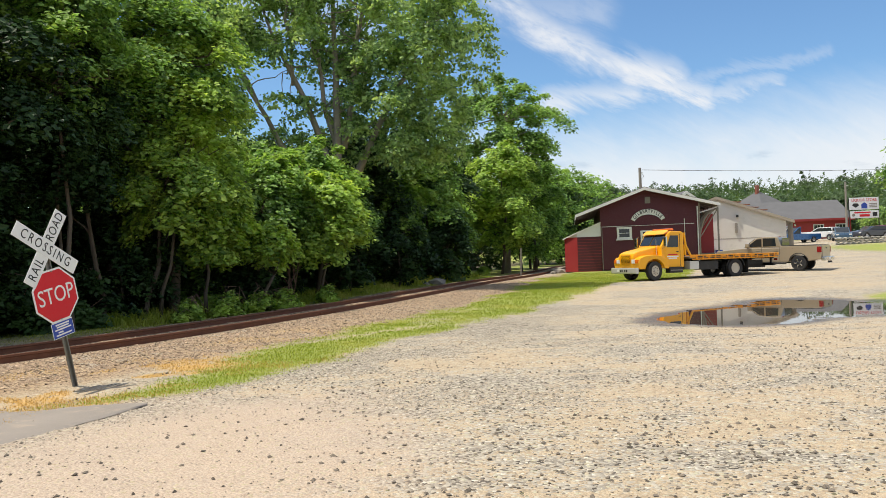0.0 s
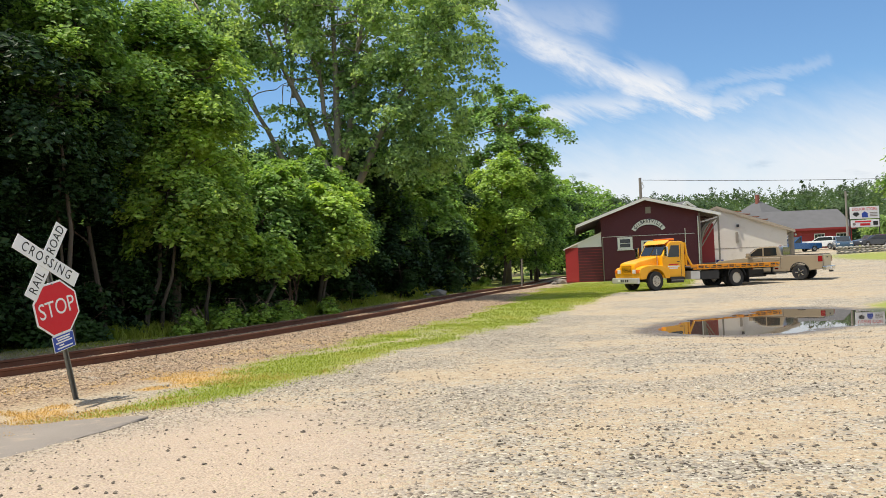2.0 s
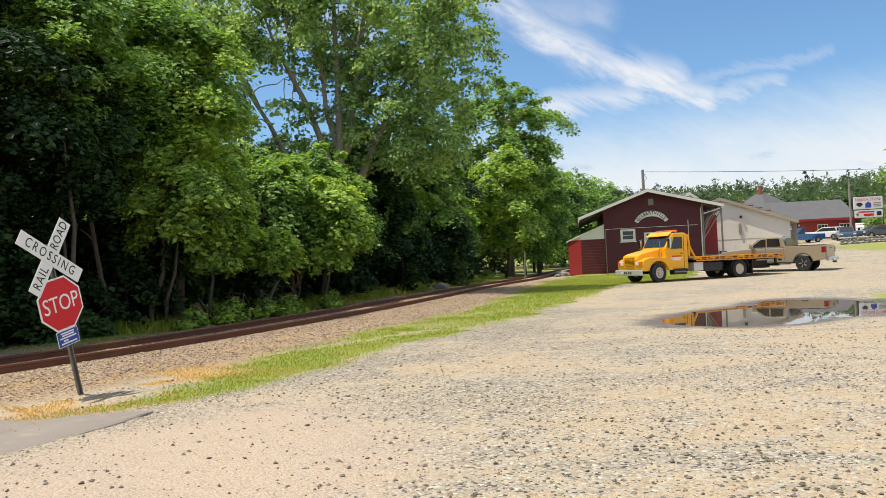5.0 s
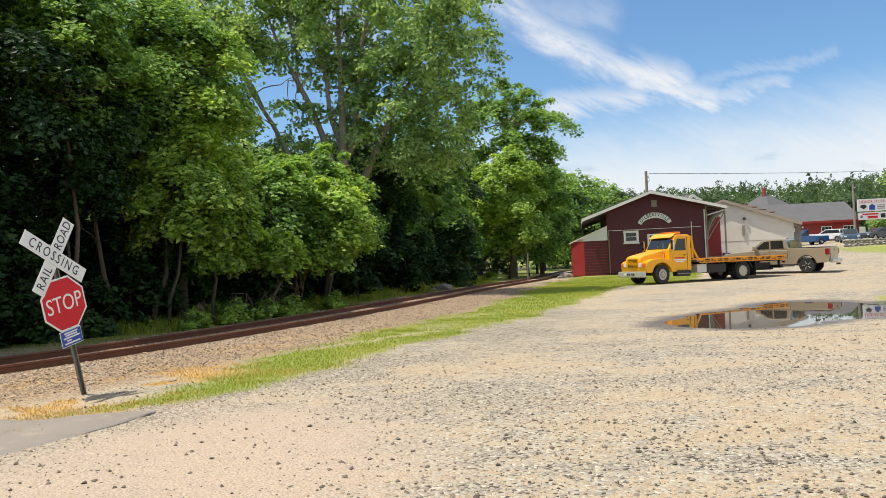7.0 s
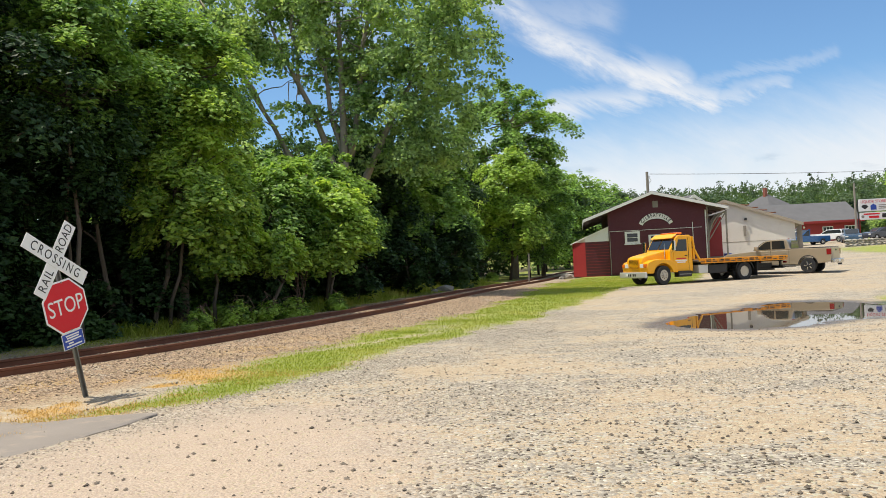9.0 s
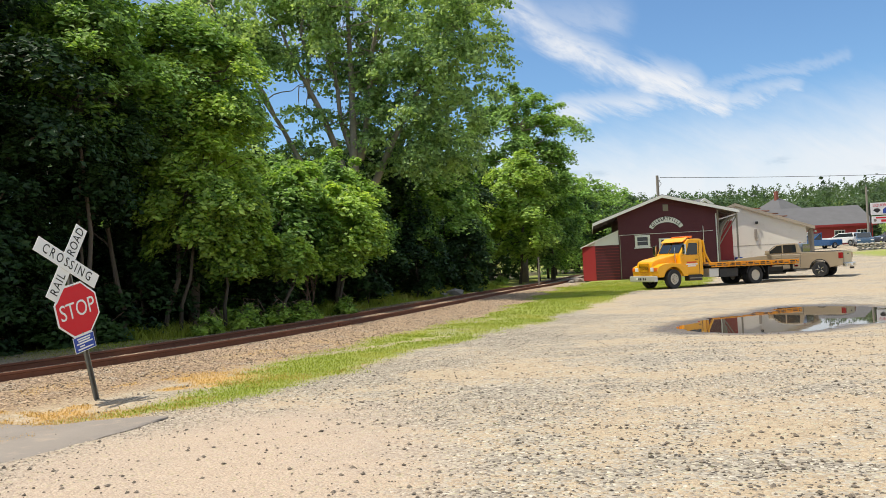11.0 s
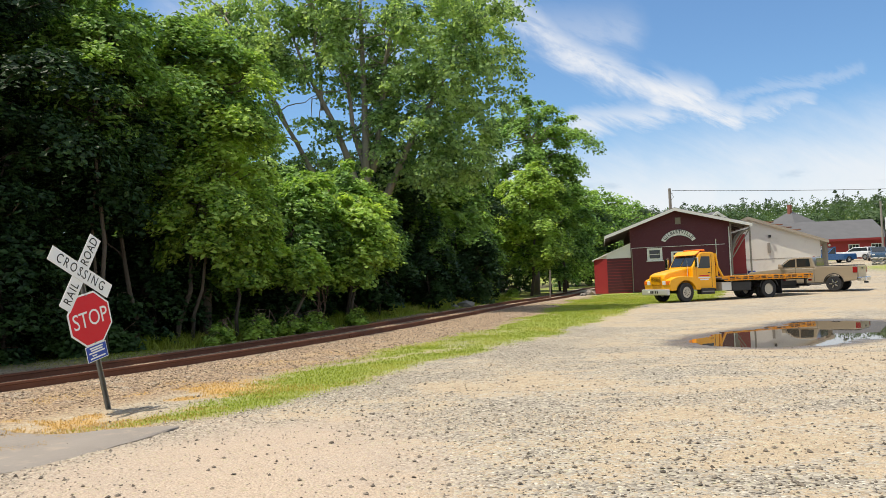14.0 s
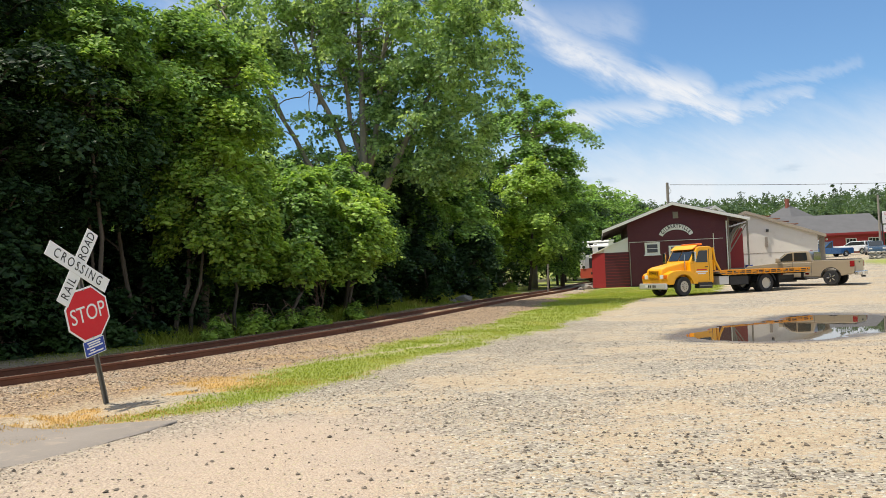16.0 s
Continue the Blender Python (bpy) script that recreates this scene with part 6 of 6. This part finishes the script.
def build_road():
    mat = material("old_asphalt", (0.25, 0.22, 0.192), 0.9, vary=0.2, scale=4, bump=0.6, bump_scale=90, dirt=(0.38, 0.31, 0.24), dirt_level=0.7)
    # the lane runs over the rails at the crossing and frays out into the gravel
    far_edge = [(-22.0, 21.5), (-14.0, 16.2), (-8.6, 12.2), (-6.3, 10.2), (-5.1, 9.35), (-4.4, 9.42), (-3.9, 9.5), (-3.5, 9.5)]
    near_edge = [(-26.0, 16.5), (-17.0, 10.8), (-11.0, 7.6), (-7.0, 7.0), (-5.0, 7.05), (-4.15, 7.6), (-3.75, 8.6), (-3.5, 9.45)]
    fe, ne = spline(far_edge, 0.12), spline(near_edge, 0.12)
    n = min(len(fe), len(ne), 220)
    fe, ne = fe[np.linspace(0, len(fe) - 1, n).astype(int)], ne[np.linspace(0, len(ne) - 1, n).astype(int)]
    wig = 0.07 * grain(np.arange(n) * 0.35, np.zeros(n), 1.0, 77)
    ne[:, 1] += wig
    fe[:, 1] += wig[::-1]
    rows = [fe + (ne - fe) * f for f in np.linspace(0, 1, 15)]
    v = []
    for j, r in enumerate(rows):
        edge = 0.004 if j in (0, 14) else 0.024
        z = height(r[:, 0], r[:, 1], fine=False) + edge
        s = beside(r[:, 0], r[:, 1])
        z = z + (0.10 - 0.02) * smooth01(2.2, 1.2, np.abs(s))
        v.append(np.stack([r[:, 0], r[:, 1], z], 1))
    idx = np.arange(15 * n).reshape(15, n)
    q = np.stack([idx[:-1, :-1], idx[1:, :-1], idx[1:, 1:], idx[:-1, 1:]], -1).reshape(-1, 4)
    tagged(raw_mesh("road", np.concatenate(v), q, mat, smooth=True), "worn grey asphalt lane fraying into gravel", "road", kind="structure")


build_road()


# ---------------------------------------------------------------- grass and stones
def build_grass():
    m = leaf_material("grass_blade", (0.17, 0.23, 0.03), (0.33, 0.40, 0.06), (0.42, 0.40, 0.10), 0.4)
    straw = leaf_material("straw_blade", (0.40, 0.25, 0.08), (0.56, 0.40, 0.16), (0.54, 0.35, 0.12), 0.3)
    rng = np.random.RandomState(17)

    def blades(x, y, h, w, mat, name, label):
        z = height(x, y)
        n = len(x)
        a = rng.rand(n) * 6.283
        lean = rng.normal(size=(n, 2)) * 0.45 * h[:, None]
        base = np.stack([x, y, z - 0.005], 1)
        off = np.stack([np.cos(a) * w, np.sin(a) * w, np.zeros(n)], 1)
        mid = base + np.c_[lean * 0.3, h * 0.6]
        tip = base + np.c_[lean, h]
        v = np.stack([base - off, base + off, mid + off * 0.6, mid - off * 0.6, tip], 1).reshape(-1, 3)
        k = np.arange(n)[:, None] * 5
        f = np.concatenate([k + [0, 1, 2], k + [0, 2, 3], k + [3, 2, 4]], 1).reshape(-1, 3)
        tagged(raw_mesh(name, v, f, mat), label, "grass", kind="stuff")

    # the strip beside the yard, thinning with distance
    u = rng.rand(620000)
    r = 8.5 + 50 * u**1.3
    a = np.radians(68 + 62 * rng.rand(len(u)))
    x, y = r * np.cos(a), r * np.sin(a)
    s = beside(x, y)
    g, dry, bal, fin = land_masks(x, y, s)
    keep = (rng.rand(len(x)) < g**1.5) & (g > 0.15) & (np.abs(s) > 1.7) & (s > -7.5)
    keep &= ~((x > 8.2) & (y > 55.0))
    x1, y1, r1 = x[keep][:115000], y[keep][:115000], r[keep][:115000]
    blades(x1, y1, (0.014 + 0.03 * rng.rand(len(x1)) ** 1.5) * (0.9 + 0.012 * r1), 0.003 + 0.00030 * r1, m, "grass", "patchy bright green mown grass along the rails")
    keep = (rng.rand(len(x)) < dry * 0.9) & (dry > 0.25) & (s > 1.8)
    x1, y1, r1 = x[keep][:16000], y[keep][:16000], r[keep][:16000]
    blades(x1, y1, 0.012 + 0.03 * rng.rand(len(x1)), 0.005 + 0 * r1, straw, "dry_grass", "dry yellow grass and straw beside the rails")
    # tall weeds at the foot of the woods
    i = rng.randint(60, 170, 20000)
    off = -(3.0 + 2.6 * rng.rand(len(i)) ** 0.8)
    x = LINE[i, 0] + TANGENT[i, 1] * off + rng.normal(size=len(i)) * 0.3
    y = LINE[i, 1] - TANGENT[i, 0] * off + rng.normal(size=len(i)) * 0.3
    k = (y > 22) & (y < 62)
    x, y, off = x[k], y[k], off[k]
    blades(x, y, (0.10 + 0.32 * rng.rand(len(x))) * smooth01(2.4, 4.4, -off) + 0.05, 0.012 + 0.01 * rng.rand(len(x)), m, "weeds", "tall green weeds at the foot of the woods")


build_grass()


def stones(name, x, y, size, mat, label, seed):
    rng = np.random.RandomState(seed)
    n = len(x)
    base = np.array([(1, 0, 0), (0, 1, 0), (-1, 0, 0), (0, -1, 0), (0, 0, 0.75), (0, 0, -0.6)], float)
    v = base[None] * (0.65 + 0.6 * rng.rand(n, 6, 1)) + rng.normal(size=(n, 6, 3)) * 0.12
    a = rng.rand(n) * 6.283
    c, s = np.cos(a)[:, None], np.sin(a)[:, None]
    v = np.stack([v[..., 0] * c - v[..., 1] * s, v[..., 0] * s + v[..., 1] * c, v[..., 2] * 0.8], -1) * size[:, None, None]
    v += np.stack([x, y, height(x, y) + size * 0.25], 1)[:, None]
    tri = np.array([(0, 1, 4), (1, 2, 4), (2, 3, 4), (3, 0, 4), (1, 0, 5), (2, 1, 5), (3, 2, 5), (0, 3, 5)])
    f = (np.arange(n)[:, None, None] * 6 + tri[None]).reshape(-1, 3)
    return tagged(raw_mesh(name, v.reshape(-1, 3), f, mat), label, "stones", kind="stuff")


def build_gravel():
    rng = np.random.RandomState(23)
    mixed = material("gravel_stone", (0.33, 0.285, 0.225), 0.9, vary=0.3, scale=30, per="island")
    dark = material("dark_gravel_stone", (0.15, 0.125, 0.098), 0.9, vary=0.3, scale=30, per="island")
    ball = material("ballast_stone", (0.34, 0.25, 0.17), 0.9, vary=0.42, scale=20, per="island")
    n = 190000
    r = 4.2 + 22 * rng.rand(n) ** 1.5
    a = np.radians(52 + 74 * rng.rand(n))
    x, y = r * np.cos(a), r * np.sin(a)
    s = beside(x, y)
    g, dry, bal, fin = land_masks(x, y, s)
    thick = stony_mask(x, y, s)
    keep = (g < 0.35) & (s > 1.8) & (rng.rand(n) < (0.10 + 0.90 * thick) * (1 - 0.85 * fin)) & (hollow(x, y) < 0.05)
    x, y, r = x[keep], y[keep], r[keep]
    size = (0.005 + 0.011 * rng.rand(len(x)) ** 2.4) * (0.75 + 0.02 * r)
    stones("gravel", x, y, size, mixed, "loose grey and tan gravel stones", 1)
    n = 12000
    r = 4.2 + 16 * rng.rand(n) ** 1.4
    a = np.radians(52 + 76 * rng.rand(n))
    x, y = r * np.cos(a), r * np.sin(a)
    s = beside(x, y)
    g, dry, bal, fin = land_masks(x, y, s)
    keep = (g < 0.3) & (s > 4.2) & (rng.rand(n) < (1 - 0.65 * fin) * (0.35 + 0.65 * smooth01(-0.4, 0.4, grain(x, y, 1.1, 66)))) & (hollow(x, y) < 0.05)
    x, y = x[keep], y[keep]
    stones("clods", x, y, 0.008 + 0.02 * rng.rand(len(x)) ** 3, dark, "scattered dark stones and clods of earth", 2)
    i = rng.randint(30, 150, 52000)
    off = rng.rand(len(i)) * 5.6 - 2.2
    x, y = LINE[i, 0] + TANGENT[i, 1] * off, LINE[i, 1] - TANGENT[i, 0] * off
    x, y = x + rng.normal(size=len(i)) * 0.2, y + rng.normal(size=len(i)) * 0.2
    s = beside(x, y)
    g, dry, bal, fin = land_masks(x, y, s)
    k = (np.abs(np.abs(s) - 0.7525) > 0.11) & (g < 0.5) & (y > 9) & (rng.rand(len(i)) < 0.25 + 0.75 * bal) & (s > -2.8) & ~((np.abs(y - 9.5 - 0.6 * (-x - 8)) < 2.6) & (x < -6.8))
    stones("ballast", x[k], y[k], 0.012 + 0.022 * rng.rand(k.sum()) ** 1.6, ball, "rust-stained ballast stones between and beside the rails", 3)


build_gravel()


# ---------------------------------------------------------------- the train
def build_locomotive():
    t = thing("locomotive", pose(0, 0, 0), "white locomotive with red front rolling along the track", "locomotive")
    red = material("loco_red", (0.42, 0.075, 0.04), 0.45, vary=0.08, dirt=(0.15, 0.06, 0.04), dirt_level=0.4)
    blue = material("loco_blue", (0.03, 0.09, 0.30), 0.45, vary=0.08)
    grey = material("loco_grey", (0.40, 0.42, 0.44), 0.5, vary=0.1)
    # x forward; the front coupler at x = 0
    part("frame", B(-15.0, -0.6, -1.45, 1.45, 1.05, 1.35, 0.03), BLACK, t)
    part("pilot", P([(-0.62, 0.35), (-0.35, 0.40), (-0.45, 1.40), (-0.62, 1.40)], "y", -1.45, 1.45), red, t, "red front pilot plate")
    part("coupler", B(-0.4, 0.1, -0.15, 0.15, 0.75, 1.02, 0.05), BLACK, t)
    for s in (1, -1):
        part("step_well", B(-1.3, -0.64, s * 1.2 - 0.2, s * 1.2 + 0.2, 0.35, 1.04, 0.02), BLACK, t)
        part("handrail", T([(-0.5, s * 1.45, 0.5), (-0.5, s * 1.45, 2.5), (-1.6, s * 1.45, 2.5)], 0.035, 6), WHITE, t, "white handrail")
        part("handrail", T([(-3.6, s * 1.45, 2.4), (-14.6, s * 1.45, 2.4)], 0.03, 6), WHITE, t)
        for k in range(9):
            part("stanchion", T([(-3.8 - 1.3 * k, s * 1.45, 1.35), (-3.8 - 1.3 * k, s * 1.45, 2.4)], 0.025, 5), WHITE, t)
        lamp = part("ditch_light", lathe([(0.16, -0.42), (0.16, -0.36), (0.02, -0.34)], "x", 14), CHROME, t)
        lamp.location = (0, s * 1.05, 1.55)
    part("nose", B(-1.9, -0.75, -0.95, 0.95, 1.35, 2.5, 0.06), BLACK, t, "dark low nose")
    part("nose_door", B(-0.76, -0.735, 0.05, 0.70, 1.40, 2.35, 0.01), blue, t, "blue nose door")
    part("nose_side", B(-0.80, -0.74, -1.0, -0.55, 1.38, 2.6, 0.02), grey, t)
    part("cab", P([(-1.35, 1.35), (-1.35, 3.75), (-1.75, 4.25), (-3.4, 4.25), (-3.4, 1.35)], "y", -1.45, 1.45, 0.06), WHITE, t, "white locomotive cab")
    part("cab_roof", P([(-1.5, 4.15), (-1.6, 4.36), (-3.5, 4.42), (-3.5, 4.2)], "y", -1.5, 1.5, 0.04), WHITE, t)
    for s in (1, -1):
        part("windscreen", B(-1.375, -1.345, s * 0.72 - 0.42, s * 0.72 + 0.42, 2.85, 3.62, 0.02), DARK_GLASS, t, "dark cab windscreen")
        part("side_window", B(-3.0, -1.8, s * 1.453 - 0.01, s * 1.453 + 0.01, 2.85, 3.6), DARK_GLASS, t)
        part("corner_post", B(-0.85, -0.68, s * 1.36 - 0.09, s * 1.36 + 0.09, 1.36, 3.55, 0.03), WHITE, t, "white corner post")
    part("front_recess", B(-1.38, -1.352, -1.2, 1.2, 1.5, 2.75), BLACK, t)
    part("headlight", lathe([(0.14, -1.60), (0.14, -1.42), (0.02, -1.40)], "x", 14), LENS_CLEAR, t).location = (0, 0, 3.95)
    part("number_board", B(-1.48, -1.44, -0.7, -0.25, 3.85, 4.05), BLACK, t)
    part("hood", B(-14.6, -3.42, -0.9, 0.9, 1.35, 4.1, 0.08), WHITE, t, "white long engine hood")
    part("hood_stripe", B(-14.5, -3.45, -0.912, 0.912, 2.2, 2.7), blue, t)
    for k in range(3):
        part("fan", lathe([(0.55, 4.1), (0.55, 4.25), (0.1, 4.27)], "z", 18), BLACK, t).location = (-11.0 + 1.5 * k, 0, 0)
    part("fuel_tank", B(-9.5, -6.0, -1.3, 1.3, 0.35, 1.04, 0.1), BLACK, t)
    for x in (-2.9, -12.2):
        truck = part("bogie", B(x - 1.7, x + 1.7, -1.2, 1.2, 0.42, 0.85, 0.05), BLACK, t, "black wheel truck")
        for dx in (-1.25, 1.25):
            for s in (1, -1):
                w = part("wheel", lathe([(0.5, -0.07), (0.5, 0.07), (0.08, 0.09)], "y", 20), RUST, truck)
                w.location = (x + dx, s * 0.7525, 0.502)
    return t


loco = build_locomotive()


def motions():
    far = np.r_[0, np.cumsum(np.linalg.norm(np.diff(LINE, axis=0), axis=1))]
    front_end = float(np.interp(85.6, LINE[:, 1], far))
    spot = lambda s: np.array([np.interp(s, far, LINE[:, 0]), np.interp(s, far, LINE[:, 1])])
    rows = []
    for k in range(33):
        t = 0.5 * k
        s = front_end + SPEED * (16.0 - t)
        a, b = spot(s), spot(s + 12.0)
        turn = math.degrees(math.atan2(a[1] - b[1], a[0] - b[0]))
        rows.append((t, pose(a[0], a[1], RAIL_TOP, 0, 0, turn)))
    walk(loco, rows)


SPEED = 6.5      # metres a second, towards the camera
motions()
